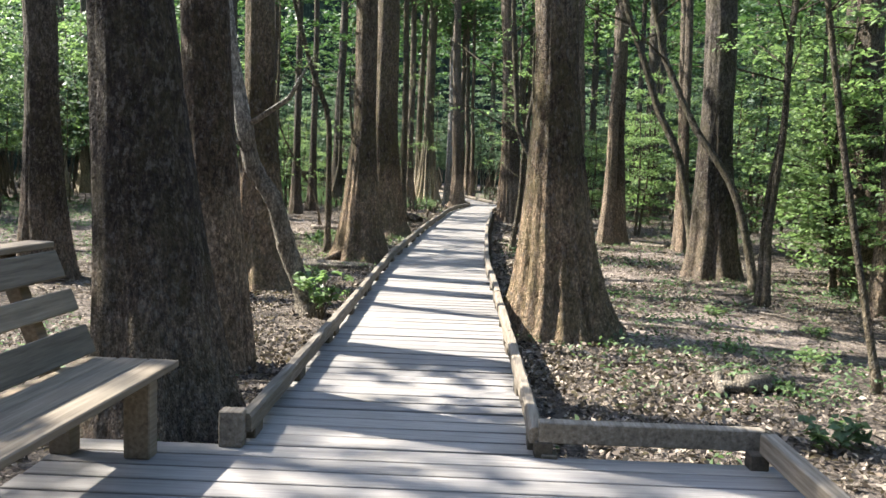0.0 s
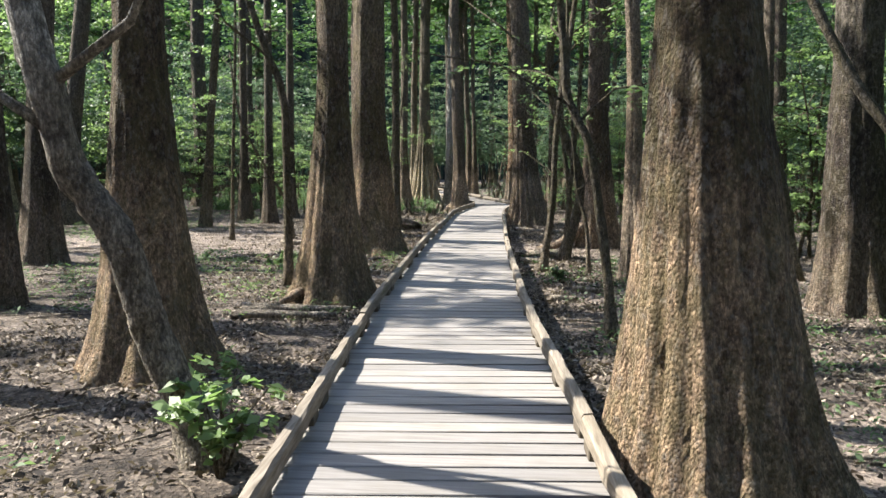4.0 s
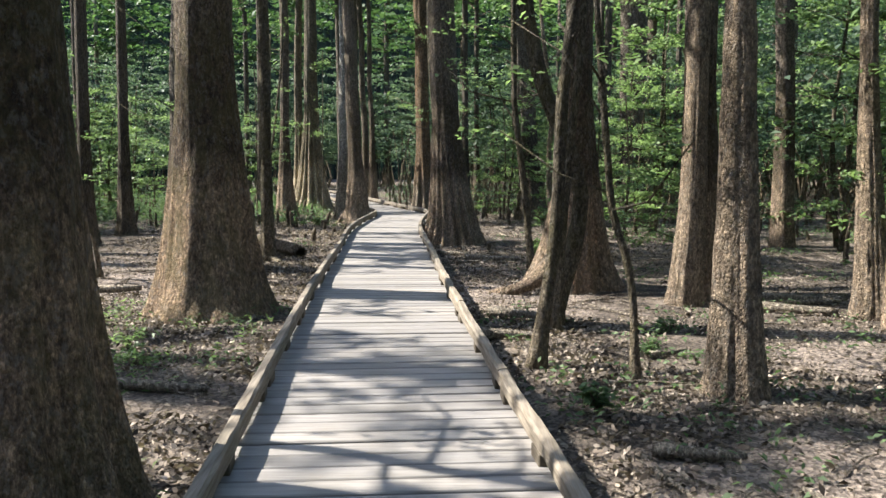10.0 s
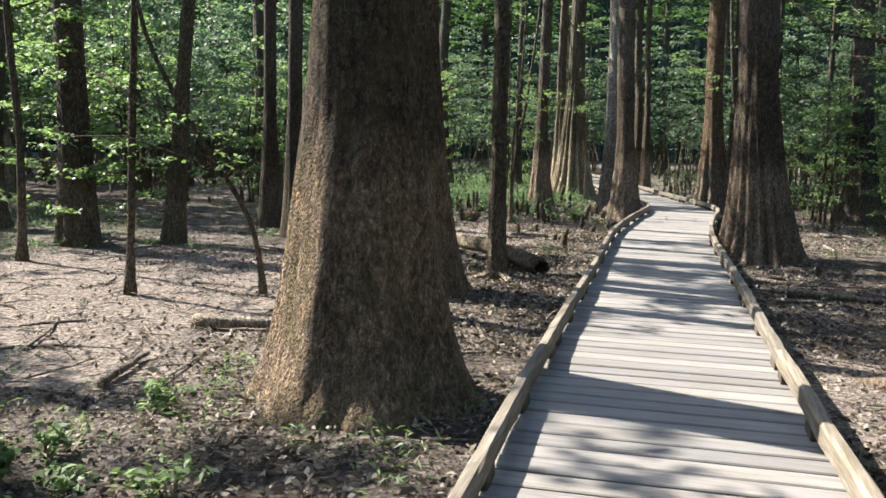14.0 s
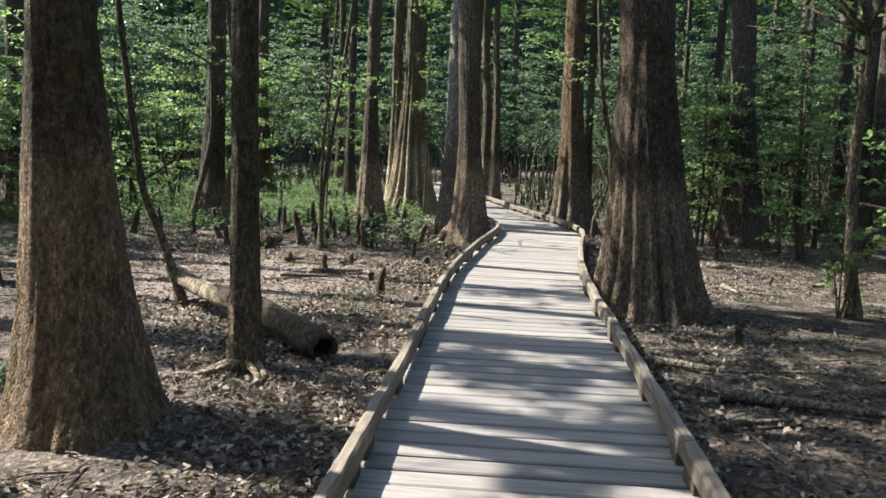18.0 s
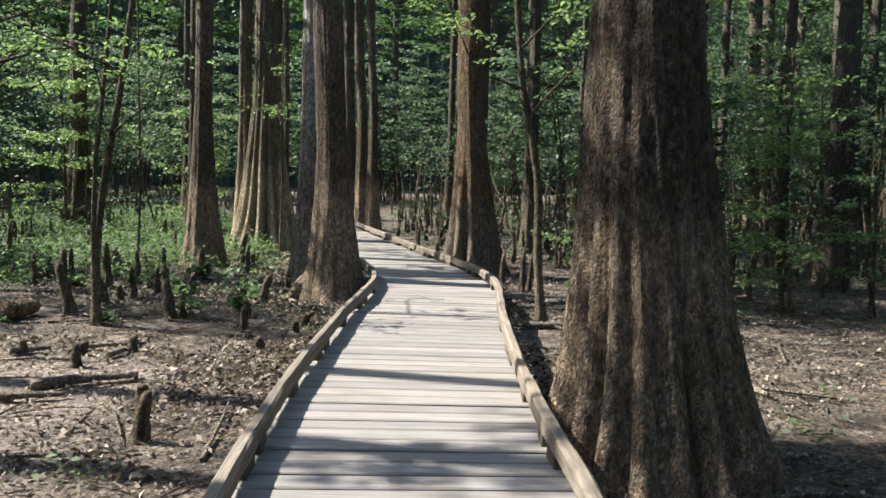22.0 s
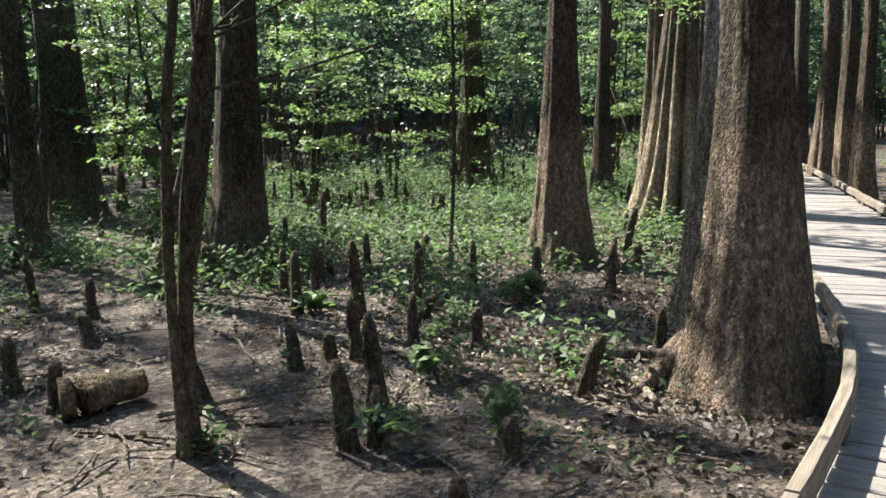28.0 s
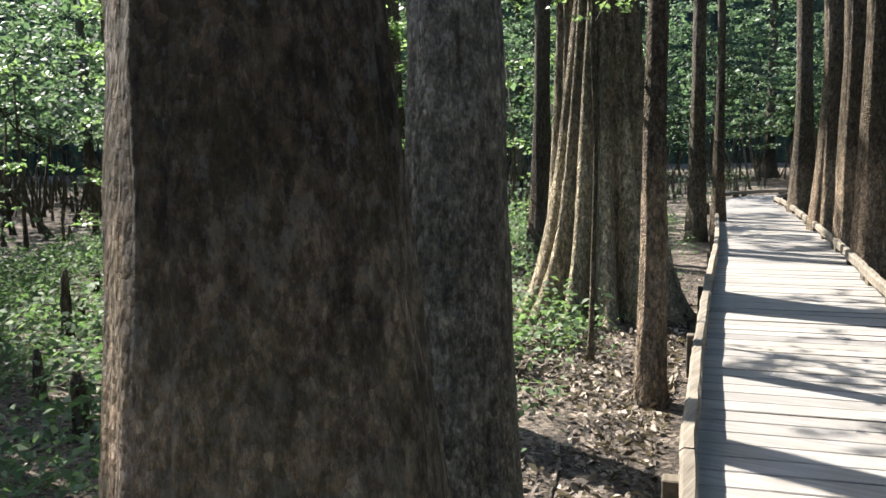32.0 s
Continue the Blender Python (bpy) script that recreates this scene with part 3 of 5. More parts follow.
big(-7.47, 11.87, 0.47, 0.237, 4.1, -0.021, -0.013, BARK_DARK, "tall dark mossy trunk behind the bench", flutes=6, name="swamp_tupelo")
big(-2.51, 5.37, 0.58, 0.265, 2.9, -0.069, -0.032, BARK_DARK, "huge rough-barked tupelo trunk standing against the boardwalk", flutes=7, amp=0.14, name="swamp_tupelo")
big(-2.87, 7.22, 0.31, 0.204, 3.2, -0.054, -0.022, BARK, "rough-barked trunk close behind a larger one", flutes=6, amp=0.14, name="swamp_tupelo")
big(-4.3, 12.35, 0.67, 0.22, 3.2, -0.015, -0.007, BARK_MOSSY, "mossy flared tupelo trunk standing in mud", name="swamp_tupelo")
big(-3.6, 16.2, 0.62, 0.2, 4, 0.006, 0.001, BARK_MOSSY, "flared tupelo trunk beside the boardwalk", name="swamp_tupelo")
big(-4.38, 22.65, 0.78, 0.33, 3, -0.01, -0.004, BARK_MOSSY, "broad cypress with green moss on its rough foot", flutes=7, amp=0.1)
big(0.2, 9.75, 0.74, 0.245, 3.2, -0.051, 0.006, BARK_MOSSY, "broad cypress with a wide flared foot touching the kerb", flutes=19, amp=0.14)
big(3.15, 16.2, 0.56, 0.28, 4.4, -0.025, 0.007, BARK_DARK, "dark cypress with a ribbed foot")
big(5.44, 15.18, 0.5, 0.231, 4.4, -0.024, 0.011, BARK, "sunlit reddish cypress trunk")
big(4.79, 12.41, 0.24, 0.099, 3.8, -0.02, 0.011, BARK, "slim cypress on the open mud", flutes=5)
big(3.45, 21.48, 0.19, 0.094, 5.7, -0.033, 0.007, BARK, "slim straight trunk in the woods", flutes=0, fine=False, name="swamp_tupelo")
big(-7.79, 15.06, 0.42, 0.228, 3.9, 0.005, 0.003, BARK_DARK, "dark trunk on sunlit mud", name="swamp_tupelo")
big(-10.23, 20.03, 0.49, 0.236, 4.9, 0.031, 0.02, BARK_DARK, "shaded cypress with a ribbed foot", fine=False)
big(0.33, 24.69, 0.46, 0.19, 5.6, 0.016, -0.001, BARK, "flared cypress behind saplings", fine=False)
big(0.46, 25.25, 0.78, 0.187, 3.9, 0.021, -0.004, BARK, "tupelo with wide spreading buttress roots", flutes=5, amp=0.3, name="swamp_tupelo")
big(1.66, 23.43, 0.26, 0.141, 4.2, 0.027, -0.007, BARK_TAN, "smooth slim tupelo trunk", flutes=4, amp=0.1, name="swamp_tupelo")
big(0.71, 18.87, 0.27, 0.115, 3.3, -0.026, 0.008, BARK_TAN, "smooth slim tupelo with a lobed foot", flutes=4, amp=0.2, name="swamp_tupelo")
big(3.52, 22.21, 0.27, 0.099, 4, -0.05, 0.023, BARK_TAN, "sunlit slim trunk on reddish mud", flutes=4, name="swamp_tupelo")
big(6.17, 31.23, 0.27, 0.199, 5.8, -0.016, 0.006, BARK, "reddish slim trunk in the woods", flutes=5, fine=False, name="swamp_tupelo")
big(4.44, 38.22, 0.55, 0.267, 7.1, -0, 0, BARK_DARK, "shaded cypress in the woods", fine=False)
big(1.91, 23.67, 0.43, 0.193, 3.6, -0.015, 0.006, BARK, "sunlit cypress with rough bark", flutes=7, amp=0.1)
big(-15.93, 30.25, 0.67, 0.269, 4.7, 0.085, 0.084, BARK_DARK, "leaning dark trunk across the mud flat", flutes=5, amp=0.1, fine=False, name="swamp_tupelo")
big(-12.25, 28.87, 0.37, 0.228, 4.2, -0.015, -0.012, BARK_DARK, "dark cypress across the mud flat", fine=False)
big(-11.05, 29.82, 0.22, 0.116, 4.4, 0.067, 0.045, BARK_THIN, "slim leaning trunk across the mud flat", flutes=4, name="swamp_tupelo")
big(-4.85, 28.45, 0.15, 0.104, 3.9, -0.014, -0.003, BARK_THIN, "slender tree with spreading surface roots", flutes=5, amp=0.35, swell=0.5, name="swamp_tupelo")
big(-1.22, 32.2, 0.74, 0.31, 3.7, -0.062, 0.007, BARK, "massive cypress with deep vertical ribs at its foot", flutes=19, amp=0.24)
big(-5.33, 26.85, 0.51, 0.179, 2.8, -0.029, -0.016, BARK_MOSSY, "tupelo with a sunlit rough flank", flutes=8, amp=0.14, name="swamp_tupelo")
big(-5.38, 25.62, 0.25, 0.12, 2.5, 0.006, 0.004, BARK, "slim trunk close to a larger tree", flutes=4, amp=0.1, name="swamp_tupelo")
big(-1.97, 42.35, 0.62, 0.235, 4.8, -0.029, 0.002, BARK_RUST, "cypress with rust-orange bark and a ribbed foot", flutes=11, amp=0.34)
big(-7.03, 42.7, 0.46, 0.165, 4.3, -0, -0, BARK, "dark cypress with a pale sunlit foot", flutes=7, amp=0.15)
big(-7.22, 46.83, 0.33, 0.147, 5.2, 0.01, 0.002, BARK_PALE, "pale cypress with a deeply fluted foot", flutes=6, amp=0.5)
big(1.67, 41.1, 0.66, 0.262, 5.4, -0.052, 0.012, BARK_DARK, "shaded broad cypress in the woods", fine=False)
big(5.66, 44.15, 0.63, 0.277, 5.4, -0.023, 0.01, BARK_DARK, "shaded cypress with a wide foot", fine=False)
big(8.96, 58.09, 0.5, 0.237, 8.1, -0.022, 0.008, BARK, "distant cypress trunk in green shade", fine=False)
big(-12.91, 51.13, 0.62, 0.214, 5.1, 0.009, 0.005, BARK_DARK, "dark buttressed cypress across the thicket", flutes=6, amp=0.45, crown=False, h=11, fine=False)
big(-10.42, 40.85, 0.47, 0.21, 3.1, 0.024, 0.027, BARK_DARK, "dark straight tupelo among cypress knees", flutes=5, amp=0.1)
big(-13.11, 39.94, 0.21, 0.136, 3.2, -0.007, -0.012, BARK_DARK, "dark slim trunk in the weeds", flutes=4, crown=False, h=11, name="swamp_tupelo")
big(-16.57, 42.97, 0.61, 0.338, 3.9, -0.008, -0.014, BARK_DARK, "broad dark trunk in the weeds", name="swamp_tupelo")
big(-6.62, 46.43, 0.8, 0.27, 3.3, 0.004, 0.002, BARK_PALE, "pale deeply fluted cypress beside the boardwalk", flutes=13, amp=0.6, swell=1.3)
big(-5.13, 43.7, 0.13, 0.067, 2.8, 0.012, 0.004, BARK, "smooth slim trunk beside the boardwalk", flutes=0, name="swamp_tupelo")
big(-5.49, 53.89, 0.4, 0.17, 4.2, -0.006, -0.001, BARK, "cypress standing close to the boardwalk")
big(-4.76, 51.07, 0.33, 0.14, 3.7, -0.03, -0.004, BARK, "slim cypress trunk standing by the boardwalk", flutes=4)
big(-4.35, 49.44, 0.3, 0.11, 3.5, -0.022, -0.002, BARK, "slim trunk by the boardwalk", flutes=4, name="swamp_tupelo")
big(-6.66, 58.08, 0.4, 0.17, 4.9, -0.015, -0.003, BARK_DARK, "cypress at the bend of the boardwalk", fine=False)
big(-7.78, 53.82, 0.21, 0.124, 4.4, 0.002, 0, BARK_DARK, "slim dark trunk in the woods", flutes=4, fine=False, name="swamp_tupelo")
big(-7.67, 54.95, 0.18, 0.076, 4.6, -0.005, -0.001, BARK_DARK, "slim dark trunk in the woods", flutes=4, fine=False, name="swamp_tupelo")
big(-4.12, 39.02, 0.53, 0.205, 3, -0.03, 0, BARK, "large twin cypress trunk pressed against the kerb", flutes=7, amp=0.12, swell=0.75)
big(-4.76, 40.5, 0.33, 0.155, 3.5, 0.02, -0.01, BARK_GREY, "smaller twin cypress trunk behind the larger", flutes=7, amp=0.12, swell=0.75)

# ---- slender trees and saplings beside the walk ----
def slender_tree(label, points, r0, r1, material=None, boughs=0, seed=1, name="sapling", leafy=0, leaf=None, seg=10, girth=0.78):
    """A thin bent trunk through the points (from the ground up), with bare boughs and, if leafy, flat sprays."""
    rng = np.random.default_rng(seed)
    x, y = points[0][0], points[0][1]
    base = new(name)
    base.location = (x, y, ground_z(x, y))
    tagged(base, label, "tree", "slender swamp trees")
    pts = [Vector(p) - Vector((x, y, 0)) for p in points]
    fine = []
    n = len(pts)
    for i in range(n - 1):
        a, b, c, d = pts[max(i - 1, 0)], pts[i], pts[i + 1], pts[min(i + 2, n - 1)]
        for t in np.linspace(0, 1, 5, endpoint=False):
            fine.append(0.5 * (2 * b + (c - a) * t + (2 * a - 5 * b + 4 * c - d) * t * t + (3 * b - a - 3 * c + d) * t ** 3))
    fine.append(pts[-1])
    fine = [Vector((p.x, p.y, p.z)) for p in fine]
    fine[0].z = -0.12
    m = len(fine)
    zs = [max(p.z, 0.0) for p in fine]
    top = max(zs[-1], 0.5)
    radii = [(r0 + (r1 - r0) * min(z / top, 1.0)) * (1 + 0.9 * math.exp(-z / 0.16)) for z in zs]
    radii = [r * girth for r in radii]
    v, f = tube(fine, radii, seg, 0.22, seed * 0.7)
    child("trunk", mesh_of("trunk", v, f, material or BARK_THIN, True), base)
    lp = []
    for b in range(boughs):
        i = int(rng.uniform(0.45, 0.95) * (m - 1))
        p0 = fine[i]
        a = rng.uniform(0, 2 * np.pi)
        l = rng.uniform(0.8, 1.8)
        p2 = p0 + Vector((math.cos(a) * l, math.sin(a) * l, l * rng.uniform(0.2, 0.9)))
        p1 = (p0 + p2) / 2 + Vector(rng.normal(0, 0.12, 3))
        tv, tf = tube([p0, p1, p2], [radii[i] * 0.4, radii[i] * 0.28, 0.006], 5, 0.2, b)
        child("bough", mesh_of("bough", tv, tf, material or BARK_THIN, True), base)
        for s in range(leafy):
            q = np.array(p0) + (np.array(p2) - np.array(p0)) * rng.uniform(0.35, 1.0)
            e = q + np.array([*rng.normal(0, 0.4, 2), rng.normal(0, 0.08)])
            lp.append(spray_points(rng, q, e, 16, 0.12, 0.03))
    if lp:
        child("foliage", leaves("foliage", np.concatenate(lp), 0.085, leaf or LEAF_BRIGHT, rng, 0.4), base)
    return base


slender_tree("thin dark sapling on the leaf litter", [(3.19, 12.75, 0.00), (3.20, 12.75, 1.52), (3.33, 12.70, 2.54), (3.36, 12.68, 3.86), (3.40, 12.67, 5.46), (3.41, 12.67, 7.06)], 0.069, 0.038, boughs=6, seed=31, leafy=4)
slender_tree("arching thin dark tree in the woods", [(3.39, 13.86, 0.00), (3.02, 13.99, 1.57), (2.36, 14.21, 2.65), (1.85, 14.39, 3.75), (1.73, 14.43, 4.21), (1.43, 14.53, 5.77), (1.33, 14.57, 7.37)], 0.085, 0.046, boughs=6, seed=32, leafy=3)
slender_tree("slender arching tree behind a broad cypress", [(3.38, 19.47, 0.00), (2.98, 19.56, 2.17), (2.43, 19.69, 3.41), (2.09, 19.76, 4.43), (1.76, 19.84, 5.33), (1.31, 19.94, 6.85), (1.17, 19.97, 8.45)], 0.126, 0.069, boughs=5, seed=33, leafy=3)
slender_tree("slender dark sapling near the boardwalk", [(-0.38, 21.76, 0.00), (-0.05, 21.76, 1.47), (-0.54, 21.76, 2.87), (-0.65, 21.76, 4.24), (0.24, 21.76, 5.73), (0.91, 21.76, 7.14), (1.12, 21.76, 8.74)], 0.129, 0.071, boughs=5, seed=34, leafy=2)
slender_tree("leaning thin trunk beside a leafy shrub", [(-2.79, 9.95, 0.00), (-2.90, 9.92, 0.31), (-3.09, 9.88, 0.78), (-3.14, 9.85, 0.99), (-3.24, 9.80, 1.38), (-3.37, 9.76, 1.60), (-3.50, 9.72, 1.83), (-3.57, 9.66, 2.25), (-3.65, 9.60, 2.70), (-3.90, 9.50, 4.40), (-4.05, 9.40, 6.00)], 0.115, 0.075, boughs=2, seed=1, leafy=0, material=BARK_GREY, girth=1.0)
slender_tree("thin forked sapling on the mud", [(-4.54, 17.26, 0.00), (-4.54, 17.26, 1.79), (-4.58, 17.25, 2.86), (-4.80, 17.18, 3.51), (-5.02, 17.11, 4.22), (-5.39, 16.99, 5.76), (-5.51, 16.96, 7.36)], 0.085, 0.047, boughs=5, seed=2, leafy=3)
slender_tree("thin dark leaning sapling beside the kerb", [(-0.77, 19.81, 0.00), (-0.61, 19.79, 1.21), (-0.57, 19.79, 2.25), (-0.49, 19.78, 3.04), (-0.42, 19.77, 3.49), (-0.23, 19.76, 5.07), (-0.17, 19.75, 6.67)], 0.083, 0.045, boughs=5, seed=3, leafy=2)
slender_tree("thin sapling with a few leafy boughs", [(-0.34, 21.53, 0.00), (-0.28, 21.52, 1.10), (-0.20, 21.51, 2.14), (-0.11, 21.50, 3.16), (-0.09, 21.50, 3.82), (-0.05, 21.49, 5.42), (-0.03, 21.49, 7.02)], 0.064, 0.035, boughs=8, seed=4, leafy=4)
slender_tree("dark crooked thin tree on the mud", [(-0.01, 14.33, 0.00), (-0.07, 14.34, 0.68), (-0.16, 14.36, 1.33), (-0.27, 14.38, 2.02), (-0.43, 14.41, 2.38), (-0.53, 14.43, 2.63), (-0.56, 14.44, 2.95), (-0.68, 14.46, 4.54), (-0.71, 14.47, 6.14)], 0.074, 0.041, boughs=5, seed=5, leafy=2)
slender_tree("thin straight sapling on the mud flat", [(-8.51, 25.37, 0.00), (-8.47, 25.40, 1.40), (-8.44, 25.43, 2.50), (-8.40, 25.45, 3.56), (-8.35, 25.49, 5.16), (-8.34, 25.50, 6.76)], 0.064, 0.035, boughs=4, seed=6, leafy=2)
slender_tree("thin sapling on the mud flat", [(-11.67, 27.02, 0.00), (-11.64, 27.04, 1.74), (-11.70, 26.99, 3.07), (-11.72, 26.97, 3.94), (-11.76, 26.94, 5.53), (-11.77, 26.93, 7.13)], 0.078, 0.043, boughs=5, seed=7, leafy=3)
slender_tree("crooked thin tree beside the boardwalk", [(-1.35, 37.13, 0.00), (-1.42, 37.15, 0.85), (-1.44, 37.15, 1.63), (-1.54, 37.17, 2.29), (-1.66, 37.20, 2.85), (-1.71, 37.21, 3.31), (-1.83, 37.23, 4.90), (-1.87, 37.24, 6.50)], 0.071, 0.039, boughs=6, seed=8, leafy=4)
slender_tree("thin dark sapling among cypress knees", [(-6.52, 36.50, 0.00), (-6.50, 36.52, 0.94), (-6.42, 36.56, 1.71), (-6.30, 36.61, 2.47), (-6.20, 36.66, 3.22), (-6.03, 36.75, 4.81), (-5.98, 36.77, 6.41)], 0.057, 0.031, boughs=5, seed=9, leafy=3)
slender_tree("bent pale sapling in the weeds", [(-9.44, 39.06, 0.00), (-9.34, 39.15, 0.60), (-9.22, 39.24, 1.48), (-9.15, 39.31, 2.29), (-9.17, 39.29, 2.83), (-9.20, 39.26, 3.19), (-9.33, 39.15, 4.77), (-9.37, 39.12, 6.37)], 0.108, 0.059, boughs=7, seed=10, leafy=4)
slender_tree("mossy slender tree on leaf litter", [(1.17, 32.39, 0.00), (1.08, 32.43, 0.98), (1.05, 32.44, 2.19), (1.12, 32.41, 3.07), (1.03, 32.45, 3.66), (0.84, 32.52, 5.24), (0.78, 32.55, 6.84)], 0.092, 0.05, boughs=8, material=BARK_TAN, seed=11, leafy=5)
slender_tree("crooked slender tree with bright leaves", [(-0.02, 26.58, 0.00), (-0.11, 26.61, 0.97), (-0.24, 26.65, 2.07), (-0.33, 26.67, 2.78), (-0.34, 26.68, 3.24), (-0.37, 26.69, 4.84), (-0.37, 26.69, 6.44)], 0.083, 0.045, boughs=10, seed=12, leafy=6)
slender_tree("thin bent sapling with bright leaves", [(2.97, 7.65, 0.00), (2.76, 7.73, 1.08), (2.56, 7.81, 2.21), (2.41, 7.87, 3.19), (2.37, 7.88, 3.44), (2.18, 7.96, 5.02), (2.12, 7.98, 6.62)], 0.045, 0.025, boughs=10, seed=13, leafy=6)
slender_tree("thin curved sapling in dappled light", [(3.26, 12.67, 0.00), (3.24, 12.68, 1.20), (3.34, 12.65, 2.59), (3.33, 12.66, 3.62), (3.39, 12.64, 4.41), (3.48, 12.62, 6.00), (3.51, 12.61, 7.60)], 0.070, 0.039, boughs=8, seed=14, leafy=4)
slender_tree("thin leaning sapling behind a fallen log", [(-6.51, 30.88, 0.00), (-6.67, 30.80, 0.63), (-6.87, 30.69, 1.27), (-6.95, 30.65, 1.88), (-7.10, 30.57, 3.47), (-7.15, 30.55, 5.07)], 0.059, 0.033, boughs=4, seed=15, leafy=0)
slender_tree("thin dark sapling among cypress knees", [(-6.49, 36.45, 0.00), (-6.51, 36.43, 0.78), (-6.50, 36.44, 1.45), (-6.48, 36.47, 1.97), (-6.45, 36.51, 2.35), (-6.35, 36.65, 3.93), (-6.32, 36.69, 5.53)], 0.042, 0.023, boughs=5, seed=16, leafy=3)
slender_tree("slender bent sapling in the thicket", [(-10.36, 39.53, 0.00), (-10.23, 39.70, 0.70), (-10.08, 39.89, 1.57), (-10.01, 39.99, 2.31), (-10.01, 39.99, 2.99), (-10.02, 39.98, 4.59), (-10.02, 39.97, 6.19)], 0.089, 0.049, boughs=5, seed=17, leafy=2)
slender_tree("thin pale sapling with a few leaves", [(-5.92, 44.49, 0.00), (-5.90, 44.50, 0.91), (-5.88, 44.50, 1.84), (-5.91, 44.49, 2.61), (-5.90, 44.49, 2.96), (-5.88, 44.51, 4.56), (-5.87, 44.51, 6.16)], 0.029, 0.016, boughs=7, seed=18, leafy=5)
slender_tree("thin dark dead sapling by the water weeds", [(-7.82, 41.46, 0.00), (-7.79, 41.49, 0.72), (-7.77, 41.51, 1.39), (-7.77, 41.51, 1.95), (-7.78, 41.50, 3.54), (-7.79, 41.49, 5.14)], 0.031, 0.017, boughs=4, seed=19, leafy=0)
slender_tree("thin dark sapling beside the boardwalk", [(0.00, 19.25, 0.00), (-0.03, 19.26, 0.62), (-0.08, 19.28, 0.99), (-0.21, 19.32, 1.44), (-0.26, 19.33, 1.93), (-0.39, 19.37, 3.52), (-0.43, 19.39, 5.12)], 0.046, 0.025, boughs=4, seed=20, leafy=1)
slender_tree("small leafless shrub on the mud", [(-7.10, 25.99, 0.00), (-7.18, 25.95, 0.67), (-7.36, 25.85, 1.19), (-7.61, 25.72, 1.64), (-8.24, 25.39, 3.03), (-8.43, 25.29, 4.63)], 0.045, 0.025, boughs=7, seed=21, leafy=2)
NEAR_SPOTS = [tuple(o.location[:2]) for o in scene.objects if o.parent is None and o.name.split(".")[0] in ("bald_cypress", "swamp_tupelo", "sapling")]


def far_ok(x, y):
    return not (-14 < x < 9 and y < 46)


# ---- the forest around ----
def understory(seed, height, count, per=13, low=0.4):
    """Meshes of one leafy understory tree: stems and foliage in level sprays."""
    rng = np.random.default_rng(seed)
    sv, sf, lp = [], [], []
    for st in range(2):
        a0 = rng.uniform(0, 6.28)
        bend = rng.normal(0, 0.07, 2)
        h = height * rng.uniform(0.75, 1.0)
        stem = [Vector((0.25 * st * math.cos(a0) + bend[0] * z + 0.1 * math.sin(z * 1.1 + a0), 0.25 * st * math.sin(a0) + bend[1] * z + 0.1 * math.cos(z * 0.9), z)) for z in np.linspace(-0.1, h, 9)]
        v, f = tube(stem, [0.055 * (1 - 0.75 * k / 8) for k in range(9)], 6, 0.2, st)
        sf += [tuple(i + len(sv) for i in q) for q in f]
        sv += v
        for b in range(count):
            t = rng.uniform(low, 0.97)
            p0 = stem[int(t * 8)]
            a = rng.uniform(0, 2 * np.pi)
            l = rng.uniform(0.7, 2.0) * (1.15 - 0.5 * t)
            p2 = p0 + Vector((math.cos(a) * l, math.sin(a) * l, l * rng.uniform(0.0, 0.35)))
            v, f = tube([p0, (p0 + p2) / 2 + Vector((0, 0, 0.08)), p2], [0.018, 0.012, 0.004], 3)
            sf += [tuple(i + len(sv) for i in q) for q in f]
            sv += v
            for s in range(5):
                q = np.array(p0) + (np.array(p2) - np.array(p0)) * rng.uniform(0.3, 1.0)
                e = q + np.array([*rng.normal(0, 0.42, 2), rng.normal(0, 0.08)])
                lp.append(spray_points(rng, q, e, per, 0.13, 0.03))
    return mesh_of("trunk", sv, sf, BARK_THIN, True), np.concatenate(lp), rng


UNDER, UNDER_NEAR, BRIGHT_FOLIAGE, BRIGHT_STEMS = [], [], [], []
for _k in range(7):
    _st, _lp, _rng = understory(100 + _k, 5.5 + 0.7 * _k, 15, 12)
    UNDER.append((_st, leaves("foliage", _lp, 0.165, LEAF, _rng, 0.7, 0.58)))
for _k in range(2):
    _st, _lp, _rng = understory(170 + _k, 5.6 + 0.7 * _k, 24, 17, 0.16)
    BRIGHT_STEMS.append(_st)
    BRIGHT_FOLIAGE.append(leaves("foliage", _lp, 0.115, LEAF_BRIGHT, _rng, 0.6, 0.5))
for _k in range(4):
    _st, _lp, _rng = understory(140 + _k, 5.8 + 0.6 * _k, 26, 16, 0.3)
    UNDER_NEAR.append((_st, leaves("foliage", _lp, 0.145, LEAF, _rng, 0.65, 0.55)))
_fr = random.Random(11)


def in_woods(x, y):
    """The part of the woods that lies ahead of and beside the walk."""
    return -0.78 * y - 6 < x < 0.66 * y + 4 or (y > 32 and -8 - 2.1 * (y - 32) < x < 0)


def density(x, y):
    """How thick the understory stands: thin near the walk, thicker in the distance."""
    d = from_path(x, y)
    if d < UNDER_CLEAR(x, y):
        return 0.0
    return min(1.0, 0.25 + d / 22.0)


def UNDER_CLEAR(x, y):
    if x < -3 and 10 < y < 34:
        return 15.0
    if x < -3 and y >= 34:
        return 13.0
    return 6.5


